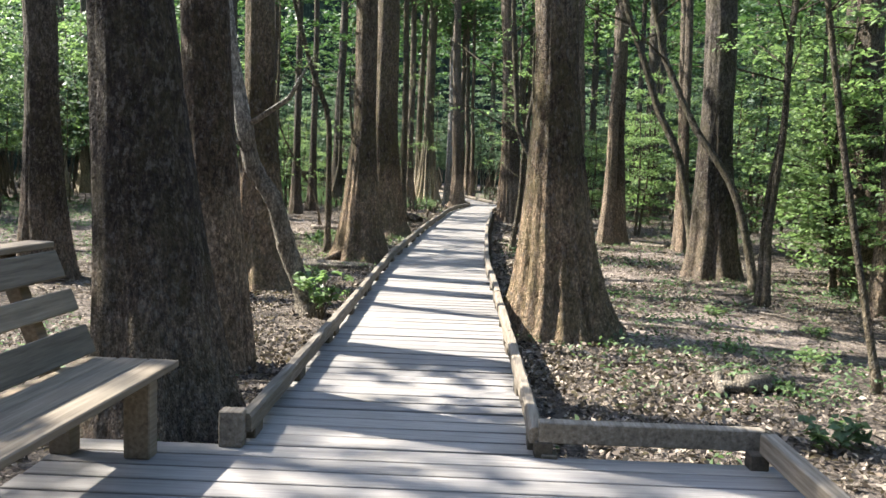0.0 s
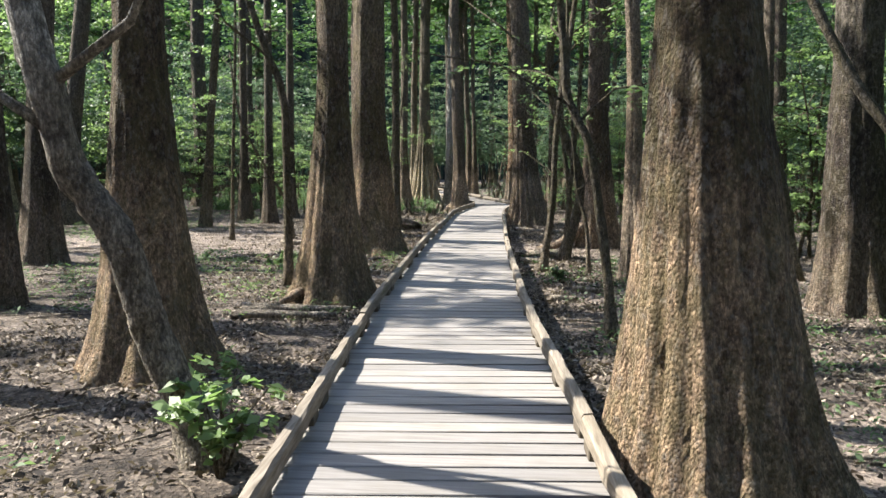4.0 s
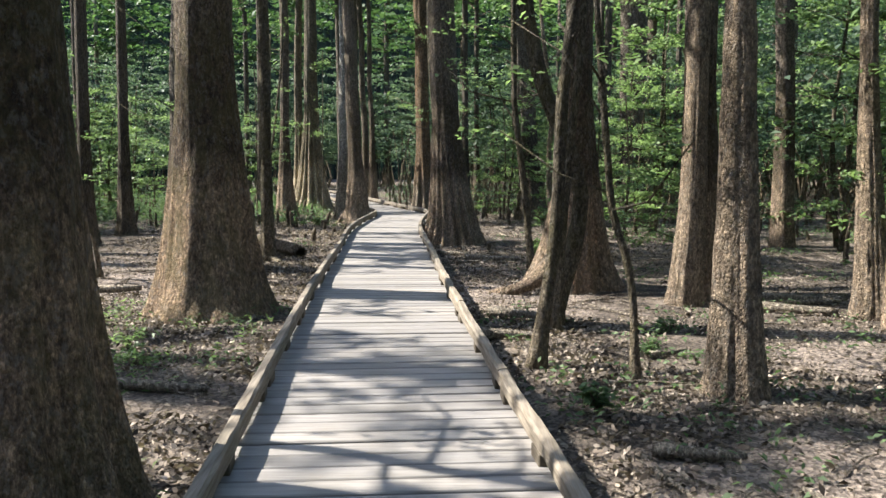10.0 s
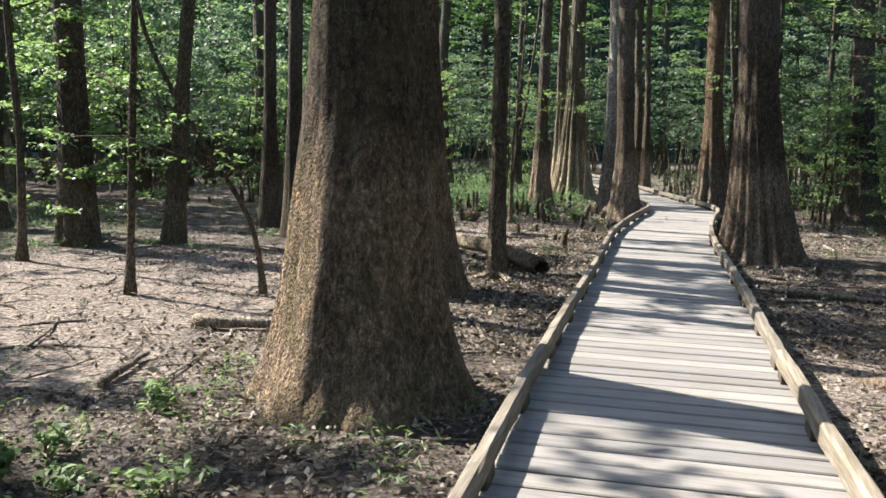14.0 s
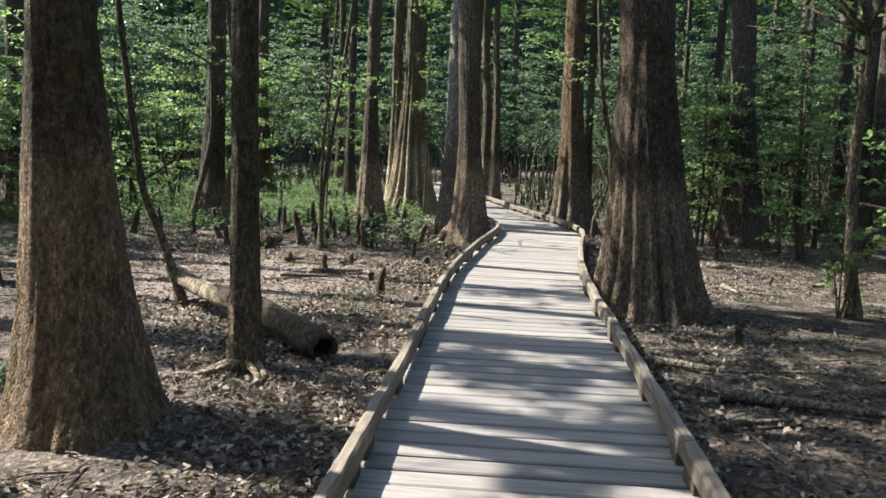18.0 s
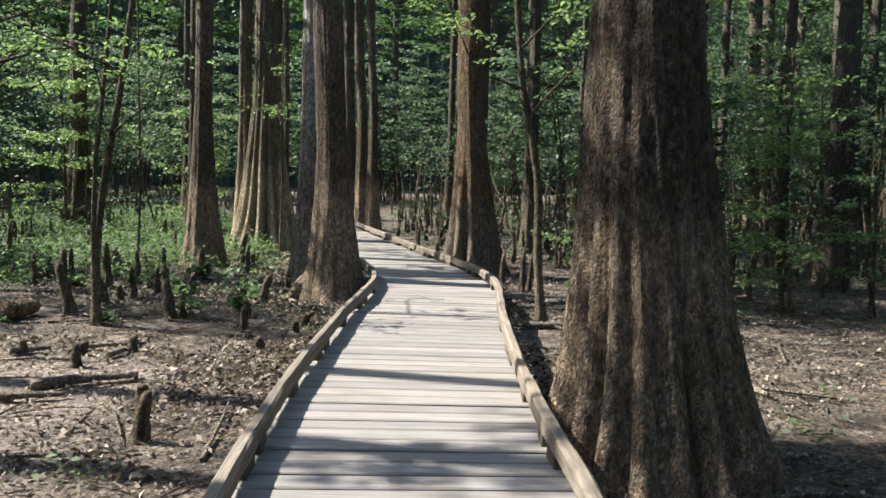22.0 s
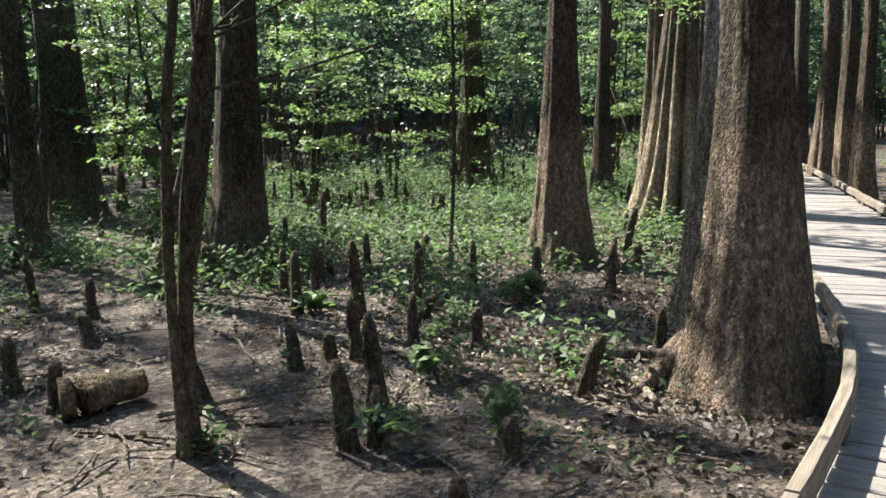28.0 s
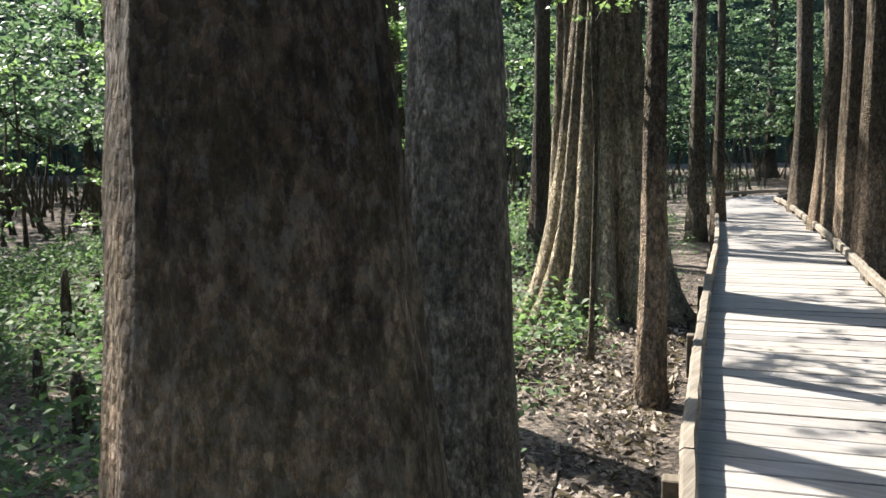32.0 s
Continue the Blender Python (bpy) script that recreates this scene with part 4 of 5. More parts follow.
_placed = []
_tries = 0
while len(_placed) < 175 and _tries < 14000:
    _tries += 1
    _y = _fr.uniform(-6, 92)
    _x = _fr.uniform(-46, 34)
    if not in_woods(_x, _y) or _fr.random() > density(_x, _y) or any(abs(_x - px) < 1.3 and abs(_y - py) < 1.3 for px, py in _placed):
        continue
    _placed.append((_x, _y))
    _k = _fr.randrange(len(UNDER))
    # right of the walk the lighter leaf colour stands in for sunlight
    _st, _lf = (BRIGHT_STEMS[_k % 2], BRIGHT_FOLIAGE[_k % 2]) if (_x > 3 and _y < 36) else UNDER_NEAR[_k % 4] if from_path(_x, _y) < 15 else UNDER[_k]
    _u = new("understory_tree")
    _sc = _fr.uniform(0.85, 1.3)
    if -24 < _x < -11 and 35 < _y < 53:
        _sc *= 0.62
    _u.matrix_world = pose(_x, _y, ground_z(_x, _y), 0, 0, _fr.uniform(0, 360)) @ Matrix.Scale(_sc, 4)
    tagged(_u, "slender understory tree with level sprays of green leaves", "tree", "understory trees")
    child("trunk", _st, _u)
    child("foliage", _lf, _u)

FAR_TRUNKS = []
for _k in range(5):
    _sd = 3.1 * _k + 1
    FAR_TRUNKS.append(trunk_mesh("trunk", _sd, 0.55 + 0.06 * _k, 0.24 + 0.02 * _k, 4.0, (0.01 * (_k - 2), 0.006), 8, 0.25, 18.0, 26, 20, (BARK, BARK_DARK, BARK_PALE, BARK_DARK, BARK)[_k]))
_far = []
_tries = 0
while len(_far) < 84 and _tries < 6000:
    _tries += 1
    _y = _fr.uniform(-8, 88)
    _x = _fr.uniform(-46, 36)
    _d = from_path(_x, _y)
    if _d < 11.0 or any(math.hypot(_x - px, _y - py) < 2.6 for px, py in _far + NEAR_SPOTS) or not far_ok(_x, _y):
        continue
    _far.append((_x, _y))
    _k = _fr.randrange(5)
    _t = new("bald_cypress")
    _sc = _fr.uniform(0.6, 1.15)
    _t.matrix_world = pose(_x, _y, ground_z(_x, _y), 0, 0, _fr.uniform(0, 360)) @ Matrix.Diagonal((_sc, _sc, 0.6 if -20 < _x < -14 and 34 < _y < 43 else 1, 1))
    tagged(_t, "distant swamp cypress with a swollen foot and straight trunk", "tree", "swamp forest trees")
    child("trunk", FAR_TRUNKS[_k], _t)
    _cr, _lb = CROWNS[_fr.randrange(6)]
    if -20 < _x < -14 and 34 < _y < 43:
        continue
    if kept_sunny(_x, _y) or (_d > 16 and _y < 44) or (_x < -6 and random.Random(int(_x * 97 + _y * 31)).random() < (0.82 if _y < 40 else 0.6 if _y < 52 else 0.2)) or (_x > 2 and random.Random(int(_x * 53 + _y * 17)).random() < 0.5):
        _cr, _lb = THIN_CROWNS[_k % 3]
    for _nm, _me in (("branchwork", _lb), ("crown", _cr)):
        _ob = tagged(child(_nm, _me, _t), kind="stuff")
        _ob.location = (0, 0, 9.5)
        _ob.scale = (1.3, 1.3, 1.0) if _y < 44 else (1.6, 1.6, 1.0)

# a ring of far woods closes the view
_bv, _bf = [], []
for _i in range(73):
    _a = 2 * math.pi * _i / 72
    for _z in (-1.0, 9.0, 42.0):
        _bv.append((-5 + 95 * math.cos(_a), 35 + 95 * math.sin(_a), _z + (3 * noise.noise((_i * 0.7, 0, 0)) if _z > 20 else 0)))
for _i in range(72):
    for _k in range(2):
        _bf.append((_i * 3 + _k, _i * 3 + 3 + _k, _i * 3 + 4 + _k, _i * 3 + 1 + _k))


def backdrop_material():
    m, nt, b = nodes_of("far_woods")
    v = coords(nt, (1, 1, 1))
    # the near-black tones paint the shade between far leaves and stems
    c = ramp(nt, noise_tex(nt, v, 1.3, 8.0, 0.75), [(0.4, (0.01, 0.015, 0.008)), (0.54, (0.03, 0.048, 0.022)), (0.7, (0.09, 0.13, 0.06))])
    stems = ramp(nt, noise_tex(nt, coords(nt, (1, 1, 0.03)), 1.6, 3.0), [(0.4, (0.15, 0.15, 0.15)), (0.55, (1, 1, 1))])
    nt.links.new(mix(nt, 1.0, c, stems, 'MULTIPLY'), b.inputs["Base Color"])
    b.inputs["Roughness"].default_value = 1.0
    return m


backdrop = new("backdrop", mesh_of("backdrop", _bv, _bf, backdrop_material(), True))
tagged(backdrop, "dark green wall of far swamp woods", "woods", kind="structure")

# tall trees added, many out of view, to cast shade; some at right fill background
for _x, _y in ((-13.5, 3.5), (-14.5, -0.5), (-12.9, 6.6), (-9.6, 31.6), (-14.2, 16.5), (-13.5, 20.9), (-9.6, 51.0), (-11.4, 56.5), (-1.3, 53.0), (0.6, 57.5), (2.4, 49.2), (3.2, 62.0), (5.2, 46.2), (6.6, 54.6), (9.2, 50.3), (-2.2, 60.5), (-0.4, 47.2), (4.2, 41.5), (-9.8, 34.6), (-11.0, 33.2), (-19.6, 40.2)):
    _t = new("swamp_tupelo")
    _t.matrix_world = pose(_x, _y, ground_z(_x, _y), 0, 0, _x * 50) @ Matrix.Diagonal((0.5, 0.5, 1, 1))
    tagged(_t, "added tall slim tupelo with a shading leafy crown", "tree", "swamp forest trees")
    child("trunk", FAR_TRUNKS[1], _t)
    _cr, _lb = CROWNS[_fr.randrange(6)]
    for _nm, _me in (("branchwork", _lb), ("crown", _cr)):
        _ob = tagged(child(_nm, _me, _t), kind="stuff")
        _ob.location = (0, 0, 9.5)
        _ob.scale = (1.25, 1.2, 1.0) if 29 < _y < 36 and _x > -12 else (1.0, 1.0, 1.0) if _y < 32 or _x < -18 else (1.45, 1.45, 1.0)

# the dark thicket of thin stems and low leaves in the distance
_tr = np.random.default_rng(31)
_sv, _sf, _lp = [], [], []
_n = 0
while _n < 1500:
    _x, _y = _tr.uniform(-48, 40), _tr.uniform(-2, 92)
    _d = from_path(_x, _y)
    _lim = 13 if _x < -3 and _y < 50 else 3.2 if _y > 43 else 7.5
    if not in_woods(_x, _y) or _d < _lim or _tr.random() > (0.35 if _y > 43 and _d < 20 and _x > -6 else min(1.0, _d / 26)):
        continue
    _n += 1
    _h, _r = (_tr.uniform(0.8, 2.4) if _tr.random() < 0.75 else _tr.uniform(2.5, 5.5)), _tr.uniform(0.015, 0.055)
    _b = _tr.normal(0, 0.13, 2)
    _o = Vector((_x, _y, GROUND - 0.1))
    _v, _f = tube([_o, _o + Vector((_b[0] * _h, _b[1] * _h, _h * 0.5)), _o + Vector((_b[1] * _h, _b[0] * _h, _h))], [_r * 1.4, _r, _r * 0.5], 5)
    _sf += [tuple(i + len(_sv) for i in q) for q in _f]
    _sv += _v
    _m = 26
    _lp.append(np.array(_o) + np.stack([_tr.normal(0, 0.5, _m), _tr.normal(0, 0.5, _m), 2.5 + _tr.uniform(0.0, 1.0, _m) * (_h + 1.5)], 1))
_th = new("thicket_stems", mesh_of("thicket_stems", _sv, _sf, KNEE))
tagged(_th, "dense dark thicket of thin stems in the distance", "thicket", kind="stuff")
_th = new("thicket_leaves", leaves("thicket_leaves", np.concatenate(_lp), 0.2, LEAF, _tr, 0.6, 0.6))
tagged(_th, "scattered green leaves of the distant thicket", "thicket", kind="stuff")
# the leafy middle storey: level sprays one above another over a bare dark floor
def spray_cloud(count, near, far, y0, y1, per, top, size, material, name, label, low=2.4, open_to_sun=None):
    """Many flat leafy boughs between near and far metres from the walk, each a fan of leaves that droops outward."""
    out, n = [], 0
    while n < count:
        x, y = _tr.uniform(-62, 46), _tr.uniform(y0, y1)
        d = from_path(x, y)
        if not near < d < far or (d < 17 and x < -3 and 10 < y < 34) or not in_woods(x, y) or noise.noise((x * 0.16, y * 0.16, 21.0)) < -0.5 or (open_to_sun and open_to_sun(x, y)):
            continue
        n += 1
        base = low + 0.5 * noise.noise((x * 0.2, y * 0.2, 8.0))
        tiers = 6
        for k in range(tiers):
            z = GROUND + base + (top - base) * (k + _tr.uniform(0, 0.8)) / tiers
            a = _tr.uniform(0, 2 * np.pi)
            cx, cy = x + _tr.normal(0, 0.9), y + _tr.normal(0, 0.9)
            m = per // tiers
            r = np.sqrt(_tr.uniform(0, 1, m)) * _tr.uniform(0.8, 1.5)
            t = a + _tr.normal(0, 0.8, m)
            out.append(np.stack([cx + r * np.cos(t), cy + r * np.sin(t), z + _tr.normal(0, 0.05, m) - 0.16 * r ** 1.5], 1))
    ob = new(name, leaves(name, np.concatenate(out), size, material, _tr, 0.75, 0.6))
    tagged(ob, label, "foliage", kind="stuff")


# foliage before y 38 has sunlight in its colour, beyond it the darker leaf
spray_cloud(210, 13, 26, 8, 38, 390, 8.5, 0.175, LEAF_BRIGHT, "sunny_foliage", "middle storey foliage in lighter, sunlit-coloured green")
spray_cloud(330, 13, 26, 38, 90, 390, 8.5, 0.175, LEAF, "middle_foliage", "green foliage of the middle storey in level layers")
spray_cloud(800, 24, 58, 6, 100, 300, 12.5, 0.27, LEAF, "far_foliage", "green foliage of the far understory in level layers")
# a high leaf layer added only to darken the foliage beneath it
spray_cloud(230, 0, 60, 45, 84, 150, 16.0, 0.42, LEAF_CANOPY, "shade_canopy", "high leaf layer added to shade the farther woods", 11.0, lambda x, y: -16 < x + 11.9 < 0.5 and y - 2.5 < 50)

# loose leafy boughs added high over the left bank to dapple the planks with shade
_lp, _tv, _tf = [], [], []
for _y0, _y1, _cnt in ((3.0, 8.5, 20), (14.5, 22.0, 13), (26.5, 32.5, 15), (39.5, 48.0, 20)):
    for _k in range(_cnt):
        _z = _tr.uniform(6.0, 9.5)
        _p0 = np.array([-2.1 - 0.91 * _z + _tr.normal(0, 0.9), _tr.uniform(_y0, _y1), _z])
        _a = _tr.uniform(0, 2 * np.pi)
        _p1 = _p0 + np.array([math.cos(_a), math.sin(_a), _tr.normal(0.05, 0.12)]) * _tr.uniform(0.7, 1.4)
        _v, _f = tube([Vector(_p0), Vector((_p0 + _p1) / 2 + (0, 0, 0.06)), Vector(_p1)], [0.016, 0.011, 0.004], 4)
        _tf += [tuple(i + len(_tv) for i in q) for q in _f]
        _tv += _v
        for _s in range(5):
            _q = _p0 + (_p1 - _p0) * _tr.uniform(0.2, 1.0)
            _lp.append(spray_points(_tr, _q, _q + np.array([*_tr.normal(0, 0.4, 2), _tr.normal(0, 0.08)]), 15, 0.13, 0.04))
_th = new("dapple_boughs", leaves("dapple_boughs", np.concatenate(_lp), 0.15, LEAF_CANOPY, _tr, 0.6, 0.6))
tagged(_th, "loose leafy boughs added overhead to dapple the planks", "foliage", kind="stuff")
_th = new("dapple_twigs", mesh_of("dapple_twigs", _tv, _tf, BARK_THIN))
tagged(_th, "thin twigs of the boughs added to dapple the planks", "twigs", kind="stuff")

# a few low bushes on the far shaded mud
_lp = []
_n = 0
while _n < 260:
    _x, _y = _tr.uniform(-50, 42), _tr.uniform(4, 95)
    _d = from_path(_x, _y)
    if _d < (15 if _x < -3 and _y < 34 else 26 if _x < -3 else 5 if _y > 46 else 10):
        continue
    _n += 1
    _m = 42
    _h = _tr.uniform(0.2, 0.6)
    _lp.append(np.array((_x, _y, GROUND)) + np.stack([_tr.normal(0, 0.5, _m), _tr.normal(0, 0.5, _m), _tr.uniform(0.0, 1.0, _m) * _h + 0.05], 1))
_th = new("far_bushes", leaves("far_bushes", np.concatenate(_lp), 0.16, LEAF, _tr, 0.7, 0.6))
tagged(_th, "low green bushes over the distant mud", "bushes", kind="stuff")

# dark swamp thicket on both sides of the farther boardwalk
_sv, _sf, _lp = [], [], []
for _x0, _x1, _y0, _y1, _cnt, _gap in ((-4, 12, 42, 68, 520, 2.0), (-34, -11, 45, 74, 600, 4.0), (-1, 12, 30, 44, 90, 5.0)):
    for _k in range(_cnt):
        _x, _y = _tr.uniform(_x0, _x1), _tr.uniform(_y0, _y1)
        if from_path(_x, _y) < _gap:
            continue
        _h = _tr.uniform(0.3, 1.1) if _tr.random() < 0.86 else _tr.uniform(1.5, 4.5)
        _r = _tr.uniform(0.012, 0.035) if _h > 1.2 else _tr.uniform(0.025, 0.06)
        _b = _tr.normal(0, 0.06, 2)
        _o = Vector((_x, _y, GROUND - 0.1))
        _v, _f = tube([_o, _o + Vector((_b[0] * _h, _b[1] * _h, _h * 0.5)), _o + Vector((_b[1] * _h, _b[0] * _h, _h))], [_r * 1.7, _r, _r * 0.5], 5)
        _sf += [tuple(i + len(_sv) for i in q) for q in _f]
        _sv += _v
        if _x < -11 and from_path(_x, _y) > 12:
            continue
        _m = 34
        _lp.append(np.array(_o) + np.stack([_tr.normal(0, 0.4, _m), _tr.normal(0, 0.4, _m), _tr.uniform(0.08, 0.7, _m) ** 1.5 * 1.8 + (_tr.random() < 0.4) * (1.3 + 1.6 * _tr.random())], 1))
_th = new("swamp_thicket", mesh_of("swamp_thicket", _sv, _sf, KNEE))
tagged(_th, "dark thicket of thin stems beside the far boardwalk", "thicket", kind="stuff")
_th = new("thicket_seedlings", leaves("thicket_seedlings", np.concatenate(_lp), 0.11, LEAF, _tr, 0.6, 0.55))
tagged(_th, "dark green seedlings under the far thicket", "thicket", kind="stuff")


# ---- platform and bench at the start ----
_head = math.degrees(math.atan2(-(DECK_LINE[1][0] - DECK_LINE[0][0]), DECK_LINE[1][1] - DECK_LINE[0][1]))
PLAT = pose(-0.79, 4.42, 0, 0, 0, _head)
_pl = box_mesh("plank", 3.9, PITCH - 0.018, 0.04, DECK_WOOD, 0.004)
platform = new("platform")
tagged(platform, "wide grey plank platform where the boardwalk begins", "boardwalk", kind="structure")
for _i in range(38):
    _ob = child("plank", _pl, platform)
    _ob.matrix_world = PLAT @ pose(0.2 + _pr.uniform(-0.01, 0.01), -PITCH * (_i + 0.5), -0.02 + _pr.uniform(-0.003, 0.002), _pr.uniform(-0.3, 0.3), 0, 0)
_sj = box_mesh("joist", 0.06, 7.2, 0.16, DARK_WOOD)
for _x in (-1.65, 0.2, 2.05):
    child("joist", _sj, platform).matrix_world = PLAT @ pose(_x, -3.65, -0.13)
_kr = new("platform_rail")
tagged(_kr, "low timber kerb rail round the platform corner", "rail", "boardwalk kerb rails", "structure")
child("beam", box_mesh("beam", 1.22, 0.085, 0.115, RAIL_WOOD), _kr).matrix_world = PLAT @ pose(1.42, 0.02, 0.135)
child("beam", box_mesh("beam", 0.085, 5.6, 0.115, RAIL_WOOD), _kr).matrix_world = PLAT @ pose(2.03, -2.85, 0.135)
for _x, _y in ((0.84, 0.02), (1.98, -0.05), (2.03, -1.6), (2.03, -3.2)):
    child("block", box_mesh("block", 0.1, 0.1, 0.09, DARK_WOOD), _kr).matrix_world = PLAT @ pose(_x, _y, 0.04)
child("post", box_mesh("post", 0.13, 0.1, 0.2, RAIL_WOOD), _kr).matrix_world = PLAT @ pose(-0.86, -0.02, 0.097)

bench = new("bench")
bench.matrix_world = pose(-2.17, 3.25, 0.0, 0, 0, 2.5)
tagged(bench, "weathered plank bench with a sloping slatted back", "bench")
for _k in range(3):
    child("seat_plank", box_mesh("seat_plank", 0.165, 2.1, 0.04, BENCH_WOOD, 0.006), bench).matrix_local = pose(-0.16 + 0.172 * _k, 0, 0.43 + 0.002 * _k)
for _y in (0.78, -0.78):
    child("leg", box_mesh("leg", 0.14, 0.1, 0.41, BENCH_WOOD), bench).matrix_local = pose(0.17, _y, 0.205)
    child("back_leg", box_mesh("back_leg", 0.12, 0.1, 0.41, BENCH_WOOD), bench).matrix_local = pose(-0.24, _y, 0.205)
    child("back_post", box_mesh("back_post", 0.08, 0.09, 0.74, BENCH_WOOD), bench).matrix_local = pose(-0.43, _y, 0.7, 0, -22, 0)
    child("brace", box_mesh("brace", 0.5, 0.05, 0.1, BENCH_WOOD), bench).matrix_local = pose(-0.1, _y + 0.08, 0.35)
for _z, _w in ((0.555, 0.165), (0.765, 0.125), (0.955, 0.155)):
    child("back_slat", box_mesh("back_slat", 0.035, 2.05, _w, BENCH_WOOD), bench).matrix_local = pose(-0.21 - (_z - 0.5) * 0.42, 0, _z, 0, -22, 0)
child("top_cap", box_mesh("top_cap", 0.15, 2.1, 0.035, BENCH_WOOD), bench).matrix_local = pose(-0.51, 0, 1.06)


# ---- cypress knees ----
def knee_mesh(seed, h, r):
    rng = np.random.default_rng(seed)
    n, seg = 9, 10
    bend = rng.normal(0, 0.05, 2)
    pts = [Vector((bend[0] * (i / n) ** 1.5, bend[1] * (i / n) ** 1.5, -0.08 + (h + 0.08) * i / (n - 1))) for i in range(n)]
    radii = [r * (1.0 + 0.7 * math.exp(-i * 0.9)) * (1 - 0.35 * (i / (n - 1))) for i in range(n)]
    radii[-1] *= 0.55
    v, f = tube(pts, radii, seg, 0.45, seed * 1.3)
    return mesh_of("cypress_knee", v, f, KNEE, True)


KNEES = [knee_mesh(k, 0.5, 0.05 + 0.006 * (k % 4)) for k in range(7)]
_kn = [0]


def knee(x, y, h, wide=1.0):
    k = _kn[0] = _kn[0] + 1
    ob = new("cypress_knee", KNEES[k % 7])
    ob.matrix_world = pose(x, y, ground_z(x, y), 0, 0, k * 77) @ Matrix.Diagonal((wide, wide, h / 0.5, 1))
    tagged(ob, "tall dark cypress knee rising from the mud" if h > 0.42 else "short blunt cypress knee on the mud", "cypress knee", "cypress knees")


knee(-8.30, 36.60, 0.37, 1.00)
knee(-7.73, 36.53, 0.33, 1.00)
knee(-7.02, 37.01, 0.64, 1.15)
knee(-8.27, 39.69, 0.56, 1.00)
knee(-6.74, 38.30, 0.46, 1.00)
knee(-5.80, 36.96, 0.49, 1.15)
knee(-6.60, 38.84, 0.41, 1.00)
knee(-4.83, 36.45, 0.31, 1.00)
knee(-4.99, 37.32, 0.23, 1.00)
knee(-5.05, 38.45, 0.41, 1.00)
knee(-4.26, 36.51, 0.14, 1.00)
knee(-5.65, 35.23, 0.17, 1.00)
knee(-6.06, 34.96, 0.15, 1.00)
knee(-6.54, 34.85, 0.15, 1.00)
knee(-9.66, 38.22, 0.36, 1.00)
knee(-10.67, 42.77, 0.71, 1.00)
knee(-9.81, 39.85, 0.45, 1.00)
knee(-8.05, 39.16, 0.58, 1.15)
knee(-6.06, 37.60, 0.59, 1.15)
knee(-6.94, 37.86, 0.33, 1.00)
knee(-7.28, 39.97, 0.54, 1.00)
knee(-6.17, 39.07, 0.32, 1.00)
knee(-5.41, 38.94, 0.22, 1.00)
knee(-6.60, 43.82, 0.56, 1.00)
knee(-4.91, 39.68, 0.34, 1.00)
knee(-5.88, 41.30, 0.52, 1.00)
knee(-8.94, 40.53, 0.35, 1.00)
knee(-8.93, 41.43, 0.41, 1.00)
knee(-8.32, 41.78, 0.38, 1.00)
knee(-6.61, 41.14, 0.43, 1.00)
knee(-8.84, 37.61, 0.27, 1.00)
knee(-8.80, 39.83, 0.48, 1.00)
knee(-7.46, 39.30, 0.71, 1.15)
knee(-7.98, 41.14, 0.40, 1.00)
knee(-5.88, 34.48, 0.22, 1.00)
knee(-4.92, 33.40, 0.15, 1.00)
knee(-4.44, 35.48, 0.15, 1.00)
knee(-4.26, 37.00, 0.16, 1.00)
knee(-1.16, 36.53, 0.28, 1.00)
knee(-0.64, 44.14, 0.41, 1.00)
knee(-4.59, 32.41, 0.35, 1.00)
knee(-0.47, 30.82, 0.18, 1.00)
knee(1.47, 34.04, 0.22, 1.00)
_kr2 = random.Random(21)
for _i in range(90):
    _x, _y = _kr2.uniform(-17, -5.6), _kr2.uniform(37, 53)
    if from_path(_x, _y) > 2.0 and all(math.hypot(_x - a, _y - b) > 0.7 for a, b in NEAR_SPOTS):
        knee(_x, _y, _kr2.uniform(0.2, 0.6), _kr2.uniform(0.7, 1.2))
for _i in range(110):
    _x, _y = _kr2.uniform(-3.5, 7), _kr2.uniform(38, 58)
    if from_path(_x, _y) > 1.6 and all(math.hypot(_x - a, _y - b) > 0.7 for a, b in NEAR_SPOTS):
        knee(_x, _y, _kr2.uniform(0.2, 0.75), _kr2.uniform(0.6, 1.1))

# ---- fallen wood ----


def fallen(label, a, b, r, name="fallen_branch", material=None, sag=0.02, seed=0, seg=8):
    """A branch or log lying from a to b (x, y, height over the mud)."""
    rng = np.random.default_rng(seed + 900)
    r *= 1.25
    p0 = Vector((a[0], a[1], ground_z(a[0], a[1]) + a[2] + r * 0.7 + 0.02))
    p1 = Vector((b[0], b[1], ground_z(b[0], b[1]) + b[2] + r * 0.6 + 0.02))
    d = p1 - p0
    side = Vector((-d.y, d.x, 0)).normalized()
    pts = [d * t + side * (0.07 * d.length * math.sin(t * 3.0 + seed) * rng.uniform(0.3, 1.0)) for t in np.linspace(0, 1, 9)]
    v, f = tube(pts, [r * (1 - 0.45 * k / 8) for k in range(9)], seg, 0.25, seed + 0.3)
    ob = new(name, mesh_of(name, v, f, material or (PALE_WOOD if label.split()[0] in ("pale", "long") and "dark" not in label else TWIG), True))
    ob.location = p0
    tagged(ob, label, "log" if "log" in name else "branch", "fallen wood")
    return ob


fallen("pale fallen branch at the foot of a tree", (-4.60, 15.48, 0), (-3.19, 15.46, 0), 0.045, seed=4)
fallen("broken branch on reddish mud", (0.36, 14.07, 0), (0.85, 13.78, 0), 0.030, seed=5)
fallen("fallen branch across the mud", (-4.52, 14.84, 0), (-3.24, 15.00, 0), 0.050, seed=8)
